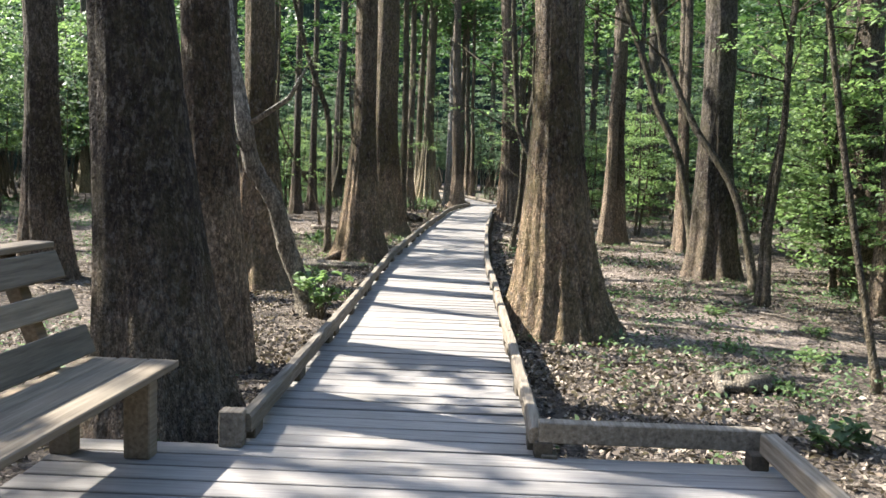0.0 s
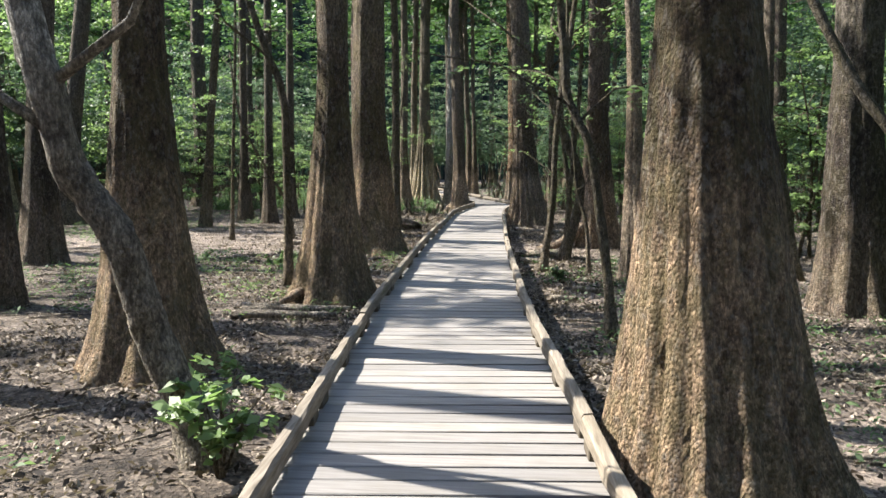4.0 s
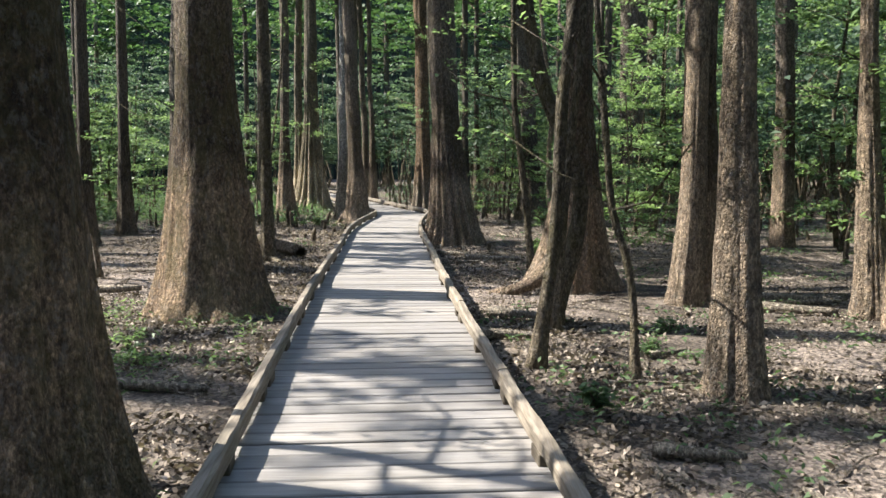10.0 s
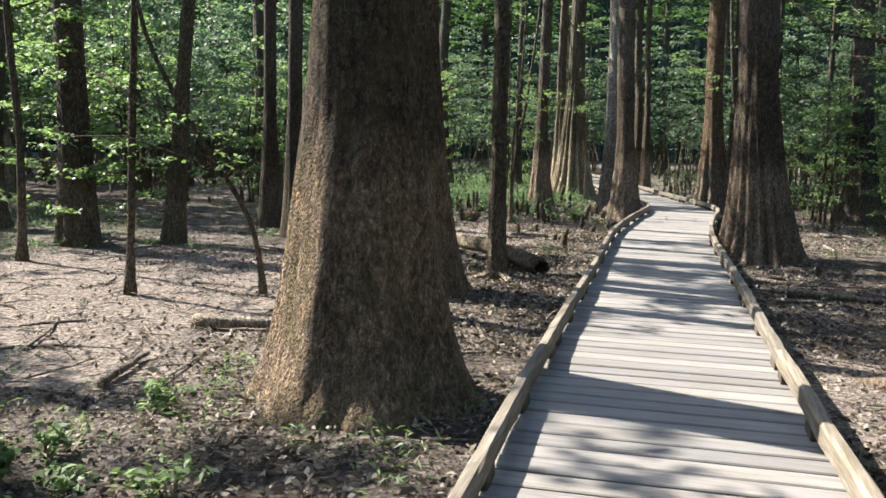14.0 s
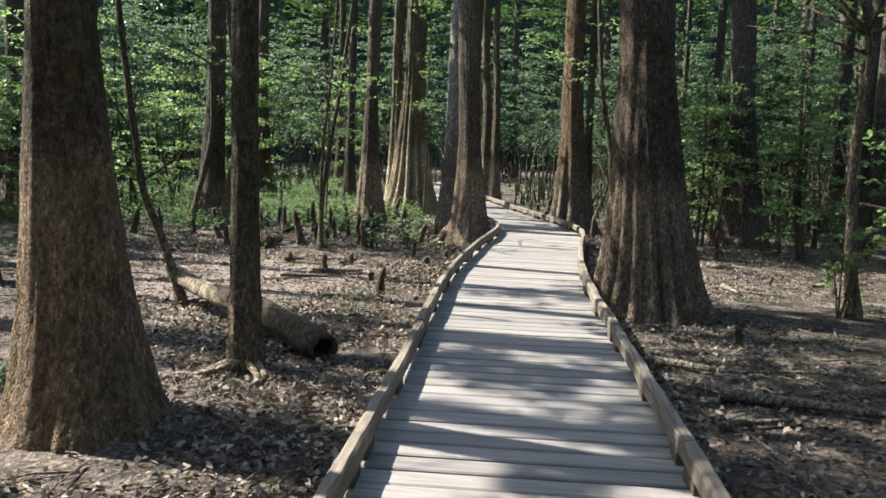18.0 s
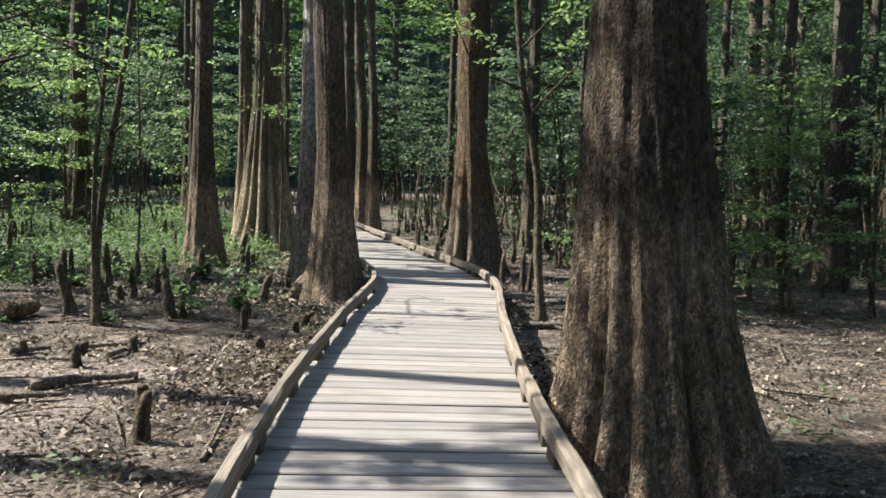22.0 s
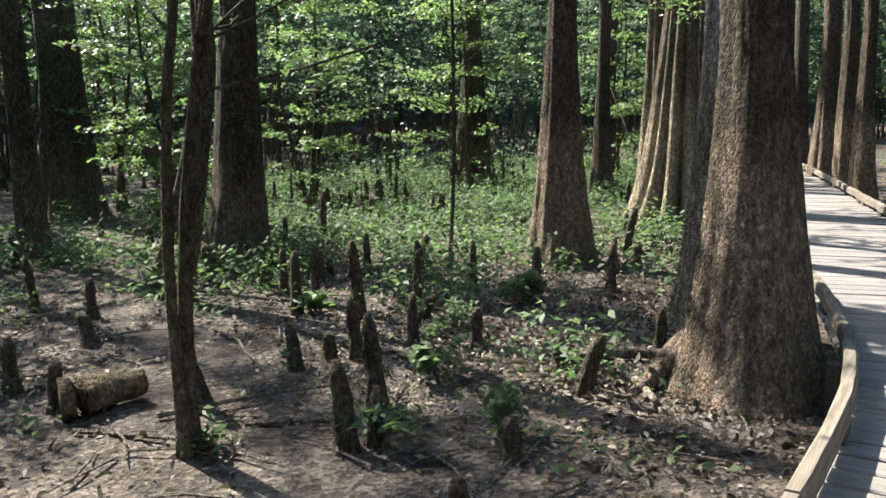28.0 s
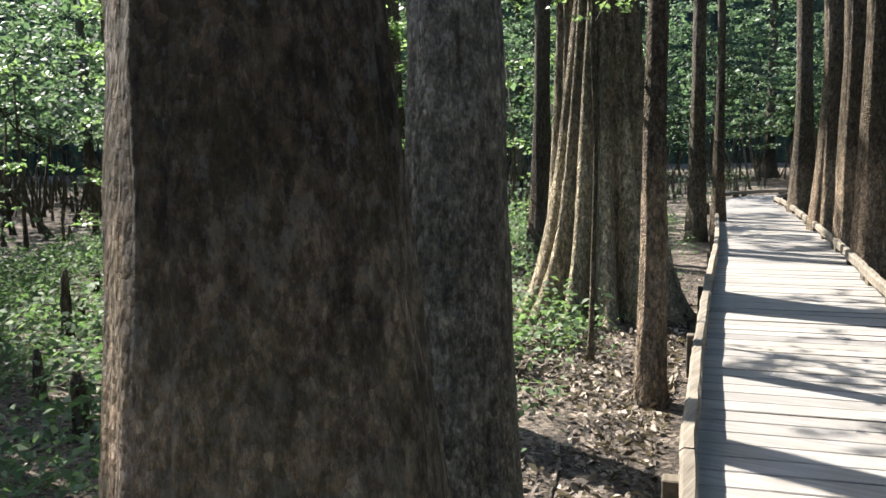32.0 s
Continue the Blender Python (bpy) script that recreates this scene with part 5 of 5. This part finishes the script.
fallen("pale peeled stick by a trunk", (-4.99, 39.11, 0), (-4.58, 38.44, 0), 0.030, seed=11)
fallen("long dark branch on the mud", (-5.87, 33.61, 0), (-5.18, 34.07, 0), 0.040, seed=13)
fallen("pale broken branch beside a trunk", (0.02, 34.42, 0), (0.19, 33.93, 0), 0.030, seed=14)
fallen("curled dead branch in leaf litter", (1.55, 7.44, 0), (2.30, 7.54, 0), 0.040, seed=16)
fallen("broken branch in leaf litter", (1.65, 7.76, 0), (1.52, 7.20, 0), 0.040, seed=17)
fallen("dark rotting branch on the litter", (1.74, 7.41, 0), (2.25, 7.67, 0), 0.070, seed=18)
fallen("fallen branch in shade", (-1.19, 21.10, 0), (-0.59, 21.03, 0), 0.050, seed=19)
fallen("fallen branch in leaf litter", (-4.57, 18.96, 0), (-3.46, 18.91, 0), 0.050, seed=20)
fallen("dark fallen log by the kerb", (-1.04, 22.36, 0), (-0.43, 22.11, 0), 0.060, seed=21)
fallen("long dark branch on the mud", (-6.17, 33.26, 0), (-5.50, 33.45, 0), 0.030, seed=22)
fallen("low branch lying under saplings", (-4.55, 15.34, 0), (-3.32, 15.41, 0), 0.040, seed=23)
fallen("low branch lying on mud", (-6.31, 22.13, 0), (-6.48, 23.06, 0), 0.030, seed=24)
fallen("dark rotting branch on shaded mud", (-0.33, 17.42, 0), (0.22, 17.37, 0), 0.040, seed=40)
fallen("bent grey branch beside the kerb", (-0.66, 16.46, 0), (-0.28, 16.50, 0), 0.045, seed=41)
fallen("long thin branch on open mud", (0.44, 16.72, 0), (0.97, 16.53, 0), 0.025, seed=42)
fallen("short pale stick on open mud", (0.37, 16.87, 0), (0.43, 16.62, 0), 0.020, seed=43)
fallen("broken pale branch on open mud", (0.49, 16.18, 0), (0.82, 16.28, 0), 0.030, seed=44)
fallen("pale branch in a pile of fallen wood", (2.54, 23.70, 0), (3.43, 23.28, 0), 0.050, seed=45)
fallen("grey branch in a pile of fallen wood", (2.30, 22.78, 0), (3.18, 22.33, 0), 0.060, seed=46)
fallen("thin branch in a pile of fallen wood", (2.60, 23.17, 0), (3.62, 23.18, 0), 0.035, seed=47)
fallen("thin stick in the leaf litter", (0.36, 20.22, 0), (0.77, 20.37, 0), 0.030, seed=48)
fallen("long pale barkless branch on dark mud", (-1.09, 28.45, 0), (-0.06, 28.14, 0), 0.045, seed=49)
fallen("pale fallen branch near a ribbed cypress", (-1.55, 29.49, 0), (-0.99, 29.24, 0), 0.040, seed=50)
fallen("thin dark stick on mud", (-1.23, 27.62, 0), (-0.71, 27.92, 0), 0.025, seed=51)
fallen("thin twiggy branch beside the kerb", (-1.62, 28.39, 0), (-1.30, 28.29, 0), 0.020, seed=52)
fallen("thin branch at the edge of the shade", (0.25, 36.92, 0), (0.68, 36.71, 0), 0.030, seed=53)
fallen("long dark branch across shaded litter", (-1.61, 36.96, 0), (-0.40, 37.16, 0), 0.035, seed=54)
fallen("half-buried dark branch in shade", (-1.18, 38.84, 0), (0.07, 38.90, 0), 0.040, seed=55)
fallen("rotting branch among cypress knees", (-5.33, 39.11, 0), (-4.75, 39.40, 0), 0.050, seed=56)
fallen("crooked branch on pale mud", (-6.61, 34.75, 0), (-6.39, 35.09, 0), 0.030, seed=57)
fallen("thin crooked branch on pale mud", (-6.13, 35.10, 0), (-5.60, 35.58, 0), 0.022, seed=58)
fallen("short dark branch on pale mud", (-5.72, 34.80, 0), (-5.69, 35.14, 0), 0.030, seed=59)
fallen("pale barkless log on the mud flat", (-6.88, 24.26, 0), (-5.91, 24.48, 0), 0.060, seed=60)
fallen("short knotted stick in the litter", (0.46, 8.56, 0), (0.53, 8.40, 0), 0.030, seed=61)
fallen("mossy green log among cypress knees", (-7.57, 36.45, 0.0), (-7.40, 36.93, 0.0), 0.11, "fallen_log", BARK_MOSSY, seed=4, seg=14)


def hollow_log(label, a, b, rise, r):
    """A rotten log: a dark hollow butt at a, a pale barkless end at b that stands off the mud."""
    p0 = Vector((a[0], a[1], ground_z(a[0], a[1])))
    d = Vector((b[0] - a[0], b[1] - a[1], rise))
    base = new("fallen_log")
    base.location = p0
    tagged(base, label, "log", "fallen wood")
    lift = Vector((0, 0, r * 0.75))
    ring = [lift + d * t + Vector((0, 0, 0.05 * math.sin(t * 6))) for t in np.linspace(0, 0.62, 10)]
    v, f = tube(ring, [r * (1.12 - 0.2 * k / 9) for k in range(10)], 22, 0.3, 2.0)
    f = [q for q in f if len(q) == 4]
    n = len(v)
    iv, jf = tube(ring[:4], [r * 0.8, r * 0.72, r * 0.6, r * 0.3], 22, 0.3, 2.0)
    f += [tuple(i + n for i in reversed(q)) for q in jf if len(q) == 4]
    f += [(j, n + j, n + (j + 1) % 22, (j + 1) % 22) for j in range(22)]
    f.append(tuple(n + 66 + j for j in range(22)))
    child("butt", mesh_of("butt", v + iv, f, KNEE, True), base, "dark hollow rotten butt")
    ring = [lift + d * t + Vector((0, 0, 0.05 * math.sin(t * 6))) for t in np.linspace(0.45, 1.0, 9)]
    v, f = tube(ring, [r * q for q in (0.8, 0.86, 0.88, 0.86, 0.82, 0.78, 0.72, 0.62, 0.3)], 18, 0.35, 5.0)
    child("broken_end", mesh_of("broken_end", v, f, BARK_PALE, True), base, "pale barkless broken end")


hollow_log("rotting hollow log with a pale broken end", (-4.31, 28.84), (-6.86, 31.22), 0.3, 0.125)

# ---- leafy shrubs and seedlings ----


def shrub(label, x, y, h, wide, n, size, material, seed, name="shrub"):
    rng = np.random.default_rng(seed)
    base = new(name)
    base.location = (x, y, ground_z(x, y))
    tagged(base, label, "plant", "small swamp plants")
    sv, sf, lp = [], [], []
    for k in range(max(3, n // 40)):
        a = rng.uniform(0, 6.28)
        tip = Vector((math.cos(a) * wide * rng.uniform(0.2, 1), math.sin(a) * wide * rng.uniform(0.2, 1), h * rng.uniform(0.55, 1)))
        v, f = tube([Vector((0, 0, -0.05)), tip * 0.5 + Vector((0, 0, h * 0.12)), tip], [0.012, 0.008, 0.003], 4)
        sf += [tuple(i + len(sv) for i in q) for q in f]
        sv += v
        for s in range(5):
            q = np.array(tip) * rng.uniform(0.45, 1.0)
            e = q + np.array([*rng.normal(0, wide * 0.3, 2), rng.normal(0.02, 0.04)])
            lp.append(spray_points(rng, q, e, 8, 0.05, 0.02))
    child("stem", mesh_of("stem", sv, sf, BARK_THIN), base)
    child("foliage", leaves("foliage", np.concatenate(lp), size, material, rng, 0.5, 0.5), base)
    return base


shrub("bright green leafy shrub beside the kerb", -2.62, 9.70, 0.75, 0.45, 260, 0.11, LEAF_BRIGHT, 300)
shrub("small bright seedling at a tree foot", -4.12, 22.15, 0.3, 0.15, 60, 0.09, LEAF_BRIGHT, 301)
shrub("grassy green tuft on leaf litter", -5.62, 20.56, 0.25, 0.2, 80, 0.1, LEAF_BRIGHT, 302)
shrub("small green seedling on the mud", -5.50, 19.71, 0.25, 0.25, 90, 0.09, WEED, 303)
shrub("green fern-like plant by the platform", 2.06, 5.92, 0.25, 0.25, 100, 0.1, WEED, 304)
shrub("leafy green shrub at a tree foot", -2.91, 10.58, 0.5, 0.4, 150, 0.1, LEAF_BRIGHT, 305)
shrub("small green seedling on the mud", -4.14, 22.48, 0.3, 0.15, 60, 0.09, LEAF_BRIGHT, 306)
shrub("low green seedling beside the mud", -0.50, 18.31, 0.2, 0.15, 60, 0.09, WEED, 307)
shrub("bright leafy seedling in shade", 0.34, 28.87, 0.35, 0.2, 60, 0.12, LEAF_BRIGHT, 308)
shrub("bright leafy sprout at a slender mossy trunk", 0.92, 32.15, 1.45, 0.42, 220, 0.1, LEAF_BRIGHT, 342)
shrub("leafy sunlit sapling top near the walk", 4.46, 43.57, 1, 0.5, 140, 0.12, LEAF_BRIGHT, 309)
shrub("small green weed at a tree foot", -5.68, 26.87, 0.35, 0.18, 80, 0.07, WEED, 310)
shrub("leafy weed among cypress knees", -5.66, 37.03, 0.3, 0.3, 110, 0.08, WEED, 311)
shrub("leafy weed among cypress knees", -5.10, 37.57, 0.3, 0.25, 100, 0.08, WEED, 312)
shrub("large-leaved seedling in the weeds", -5.96, 38.21, 0.35, 0.25, 60, 0.1, WEED, 313)
shrub("bright seedling on pale mud", -8.01, 39.35, 0.2, 0.2, 50, 0.13, LEAF_BRIGHT, 314)
shrub("large-leaved seedling in the weeds", -6.51, 40.43, 0.25, 0.2, 40, 0.14, WEED, 315)
shrub("bright seedling beside a trunk", -0.46, 40.31, 0.2, 0.2, 60, 0.09, LEAF_BRIGHT, 316)
shrub("green shrub by the kerb", -6.44, 40.62, 0.25, 0.2, 60, 0.12, WEED, 317)
shrub("leafy green weeds on dark leaf litter", -6.56, 20.61, 0.1, 0.2, 70, 0.06, LEAF_BRIGHT, 318)
shrub("leafy green weeds on dark leaf litter", -5.53, 20.12, 0.14, 0.26, 70, 0.06, LEAF_BRIGHT, 319)
shrub("leafy green weeds on dark leaf litter", -5.67, 20.96, 0.18, 0.2, 70, 0.06, LEAF_BRIGHT, 320)
shrub("leafy green weeds on dark leaf litter", -4.80, 20.08, 0.1, 0.26, 70, 0.06, LEAF_BRIGHT, 321)
shrub("leafy green weeds on dark leaf litter", -5.17, 19.33, 0.14, 0.2, 70, 0.06, LEAF_BRIGHT, 322)
shrub("leafy green weeds on dark leaf litter", -5.60, 21.83, 0.18, 0.26, 70, 0.06, LEAF_BRIGHT, 323)
shrub("leafy green weeds on dark leaf litter", -4.73, 19.49, 0.1, 0.2, 70, 0.06, LEAF_BRIGHT, 324)
shrub("leafy green weeds on dark leaf litter", -4.66, 20.68, 0.14, 0.26, 70, 0.06, LEAF_BRIGHT, 325)
shrub("leafy green weeds on dark leaf litter", -7.58, 21.44, 0.18, 0.2, 70, 0.06, LEAF_BRIGHT, 326)
shrub("leafy green weeds on dark leaf litter", 2.04, 9.32, 0.1, 0.26, 70, 0.06, LEAF_BRIGHT, 327)
shrub("leafy green weeds on dark leaf litter", 3.30, 10.50, 0.14, 0.2, 70, 0.06, LEAF_BRIGHT, 328)
shrub("leafy green weeds on dark leaf litter", 2.63, 8.63, 0.18, 0.26, 70, 0.06, LEAF_BRIGHT, 329)
shrub("leafy green weeds on dark leaf litter", 2.29, 11.73, 0.1, 0.2, 70, 0.06, LEAF_BRIGHT, 330)
shrub("leafy green weeds on dark leaf litter", 2.17, 7.38, 0.14, 0.26, 70, 0.06, LEAF_BRIGHT, 331)
shrub("leafy green weeds on dark leaf litter", 0.36, 20.28, 0.18, 0.2, 70, 0.06, WEED, 332)
shrub("leafy green weeds on dark leaf litter", 0.78, 19.97, 0.1, 0.26, 70, 0.06, WEED, 333)
shrub("leafy green weeds on dark leaf litter", 0.86, 21.35, 0.14, 0.2, 70, 0.06, WEED, 334)
shrub("leafy green weeds on dark leaf litter", -4.32, 19.80, 0.18, 0.26, 70, 0.06, LEAF_BRIGHT, 335)
shrub("leafy green weeds on dark leaf litter", -5.28, 20.64, 0.1, 0.2, 70, 0.06, LEAF_BRIGHT, 336)
shrub("leafy green weeds on dark leaf litter", -6.50, 36.51, 0.14, 0.26, 70, 0.06, WEED, 337)
shrub("leafy green weeds on dark leaf litter", -6.55, 39.44, 0.18, 0.2, 70, 0.06, WEED, 338)
shrub("leafy green weeds on dark leaf litter", -6.55, 38.95, 0.1, 0.26, 70, 0.06, WEED, 339)
shrub("leafy green weeds on dark leaf litter", -6.71, 39.90, 0.14, 0.2, 70, 0.06, WEED, 340)
shrub("leafy green weeds on dark leaf litter", -6.97, 39.53, 0.18, 0.26, 70, 0.06, WEED, 341)

# extra understory close to the walk, sunlight put into its lighter leaf colour
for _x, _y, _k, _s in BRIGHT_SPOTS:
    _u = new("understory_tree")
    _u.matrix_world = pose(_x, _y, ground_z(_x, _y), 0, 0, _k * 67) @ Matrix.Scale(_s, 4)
    tagged(_u, "understory tree with level sprays in lighter, sunlit-coloured green", "tree", "understory trees")
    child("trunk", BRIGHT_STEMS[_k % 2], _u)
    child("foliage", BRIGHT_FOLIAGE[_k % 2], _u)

# ---- litter and weeds ----
_lr = np.random.default_rng(77)


def scatter(n, x0, x1, y0, y1, keep, zlo, zhi, rng=_lr):
    out = []
    xs, ys, us = rng.uniform(x0, x1, n), rng.uniform(y0, y1, n), rng.uniform(0, 1, n)
    for x, y, u in zip(xs, ys, us):
        if u < keep(x, y):
            out.append((x, y, ground_z(x, y) + zlo + (zhi - zlo) * rng.random()))
    return out


def off_deck(x, y, gap=0.98):
    if y < 4.5:
        return not (-2.9 < x < 1.5)
    return from_path(x, y) > gap


def litter_keep(x, y):
    d = from_path(x, y)
    if not off_deck(x, y):
        return 0.0
    k = 0.62 + 1.4 * noise.noise((x * 0.45, y * 0.45, 5.0)) + 0.9 * noise.noise((x * 1.7, y * 1.7, 1.0))
    return max(0.0, min(1.0, k)) * max(0.12, 1.15 - d / 8.0) * (0.4 if clay_flat(x, y) > 0.35 else 1.0) * (0.55 if x > -1.5 and y > 26 else 1.0)


_lp = scatter(420000, -12, 8, -1, 50, litter_keep, 0.006, 0.03)
_lb = scatter(170000, -9, 6, 2, 48, lambda x, y: litter_keep(x, y) * (1.0 if from_path(x, y) < 2.6 else 0.4) * (0.3 if x > -1.5 and y > 22 else 1.0) * (0.35 if clay_flat(x, y) > 0.3 else 1.0), 0.012, 0.05)
_ld = new("leaf_drift", leaves("leaf_drift", _lb, 0.07, DEAD_LEAF, _lr, 1.2, 0.45))
tagged(_ld, "drifts of large curled brown leaves beside the boardwalk", "leaf litter", kind="stuff")
_ll = new("leaf_litter", leaves("leaf_litter", _lp, 0.05, DEAD_LEAF, _lr, 0.8, 0.55))
tagged(_ll, "curled brown dead leaves scattered over the mud", "leaf litter", kind="stuff")


PALE_LEAF = leaf_material("dry_pale_leaf", (0.14, 0.108, 0.076), (0.25, 0.2, 0.146), (0.38, 0.318, 0.24), 0.12, 0.8)


def pale_keep(x, y):
    """Dry pale leaves lie thickest on the sunny left bank and thin out away from the walk."""
    if not off_deck(x, y):
        return 0.0
    d = from_path(x, y)
    k = 0.22 + 1.3 * noise.noise((x * 0.7, y * 0.7, 15.0)) + 0.6 * noise.noise((x * 2.1, y * 2.1, 6.0))
    if x < -3 and 29.5 < y < 41:
        k += 0.45
    if x > -1.5 and y > 10:
        k -= 0.3 if y < 22 else 0.55
    return max(0.0, min(1.0, k)) * max(0.0, 1.0 - d / 6.5)


_pp = scatter(130000, -10, 5, 2, 46, pale_keep, 0.012, 0.05)
_pl2 = new("pale_litter", leaves("pale_litter", _pp, 0.052, PALE_LEAF, _lr, 1.1, 0.42))
tagged(_pl2, "dry pale curled leaves strewn along the boardwalk", "leaf litter", kind="stuff")


def weed_keep(x, y):
    if not off_deck(x, y, 1.15):
        return 0.0
    k = 0.2 + 1.5 * noise.noise((x * 0.33, y * 0.33, 9.0))
    if from_path(x, y) > 10:
        k += 0.4 if y < 38 else -0.9
    if x < -4.5 and y > 35.5:
        k += 0.1 + 0.5 * min(1.0, max(0.0, y - 37.5) / 3)
    elif x < -3 and 13.5 < y < 21:
        k += 0.3
    elif x < -3 and 9 < y < 33:
        k -= 0.35 if from_path(x, y) < 9 else -0.5
    elif x > -1 and 5 < y < 23:
        k += 0.3
    elif x > -1 and y > 23:
        k -= 0.1
    if x < -3 and y > 36 and from_path(x, y) > 12.5:
        return 0.0
    if x < -3 and 27.5 < y < 36.2 and from_path(x, y) < 7:
        k -= 0.7
    return max(0.0, min(1.0, k)) * (1.0 if from_path(x, y) > 5.5 or (x > -1 and y < 24) else 0.5)


_wp = []
for _c in scatter(14000, -26, 16, 1, 66, weed_keep, 0.0, 0.0):
    _h = _lr.uniform(0.05, 0.16) * (2.6 if _c[0] < -5 and _c[1] > 37 else 1.0)
    _m = int(_lr.integers(9, 26))
    _q = np.array(_c) + np.stack([_lr.normal(0, 0.13, _m), _lr.normal(0, 0.13, _m), _lr.uniform(0.02, 1.0, _m) * _h + 0.02], 1)
    _wp.append(_q)
_wd = new("undergrowth", leaves("undergrowth", np.concatenate(_wp), 0.064, WEED, _lr, 0.7, 0.45))
tagged(_wd, "low green weeds and seedlings carpeting the mud", "undergrowth", kind="stuff")

_wp = []
for _c in scatter(8000, -24, -5, 38.5, 58, lambda x, y: (0.45 + 1.9 * noise.noise((x * 0.45, y * 0.45, 4.0)) + (y - 41) * 0.05 - (x + 11) * 0.05) if off_deck(x, y, 1.8) and from_path(x, y) < 11.5 + 2 * noise.noise((x, y, 3.0)) else 0.0, 0.0, 0.0):
    _h = _lr.uniform(0.12, 0.5)
    _m = int(_lr.integers(12, 28))
    _wp.append(np.array(_c) + np.stack([_lr.normal(0, 0.14, _m), _lr.normal(0, 0.14, _m), _lr.uniform(0.15, 1.0, _m) * _h], 1))
_wd = new("weed_thicket", leaves("weed_thicket", np.concatenate(_wp), 0.09, WEED, _lr, 0.65, 0.48))
tagged(_wd, "bright green knee-high weeds among the cypress knees", "undergrowth", kind="stuff")

_wp = []
for _c in scatter(650, -8.5, -2.7, 14.5, 23, lambda x, y: 0.55 + 1.6 * noise.noise((x * 0.8, y * 0.8, 30.0)) if off_deck(x, y, 1.2) and clay_flat(x, y) < 0.3 else 0.0, 0.0, 0.0):
    _m = int(_lr.integers(6, 16))
    _wp.append(np.array(_c) + np.stack([_lr.normal(0, 0.09, _m), _lr.normal(0, 0.09, _m), _lr.uniform(0.02, 0.13, _m)], 1))
_wd = new("grassy_sprigs", leaves("grassy_sprigs", np.concatenate(_wp), 0.08, LEAF_BRIGHT, _lr, 1.2, 0.16))
tagged(_wd, "sparse light green grass sprigs on the litter", "grass", kind="stuff")

_tv, _tf = [], []
for _c in scatter(5600, -11, 7, 1, 48, lambda x, y: 0.9 if off_deck(x, y, 1.1) else 0.0, 0.012, 0.03):
    _a, _l = _lr.uniform(0, 6.28), _lr.uniform(0.15, 0.7) * (2.2 if _lr.random() < 0.12 else 1.0)
    _d = Vector((math.cos(_a), math.sin(_a), 0)) * _l
    _o = Vector(_c)
    _v, _f = tube([_o, _o + _d * 0.5 + Vector((0.0, _l * 0.08, 0.01)), _o + _d], [0.009 + 0.008 * (_l > 0.7), 0.007 + 0.006 * (_l > 0.7), 0.004], 5)
    _tf += [tuple(i + len(_tv) for i in q) for q in _f]
    _tv += _v
_tw = new("twig_litter", mesh_of("twig_litter", _tv, _tf, TWIG))
tagged(_tw, "thin dead twigs strewn over the mud", "twigs", kind="stuff")

# surface roots


def root(x, y, heading, length, r, label, seed):
    rng = np.random.default_rng(seed)
    pts, rad = [], []
    for k in range(8):
        t = k / 7
        a = heading + 0.35 * math.sin(t * 4 + seed)
        px, py = x + math.cos(a) * length * t, y + math.sin(a) * length * t
        pts.append(Vector((px - x, py - y, 0.22 * (1 - t) ** 2 * r / 0.08 + r * (0.3 - 0.6 * t))))
        rad.append(r * (1 - 0.7 * t) * rng.uniform(0.85, 1.1))
    v, f = tube(pts, rad, 8, 0.25, seed)
    ob = new("surface_root", mesh_of("surface_root", v, f, BARK_PALE if r < 0.05 else BARK, True))
    ob.location = (x, y, ground_z(x, y))
    tagged(ob, label, "root", "surface roots")


root(-4.85, 28.45, -1.30, 0.80, 0.040, "pale surface root spreading from a slender tree", 0)
root(-4.85, 28.45, -0.90, 0.75, 0.035, "pale surface root spreading from a slender tree", 1)
root(-4.85, 28.45, -2.00, 0.70, 0.045, "pale surface root spreading from a slender tree", 2)
root(-4.85, 28.45, -0.30, 0.60, 0.040, "pale surface root spreading from a slender tree", 3)
root(-4.85, 28.45, -2.70, 0.50, 0.040, "pale surface root spreading from a slender tree", 4)
root(-4.45, 38.95, -2.6, 0.62, 0.11, "thick buttress root at the foot of a twin trunk", 11)
root(-3.9, 15.8, -2.6, 0.9, 0.07, "knotted surface root at a tree foot", 12)
root(0.1, 24.5, -2.9, 1.1, 0.16, "wide buttress root spreading over reddish mud", 13)
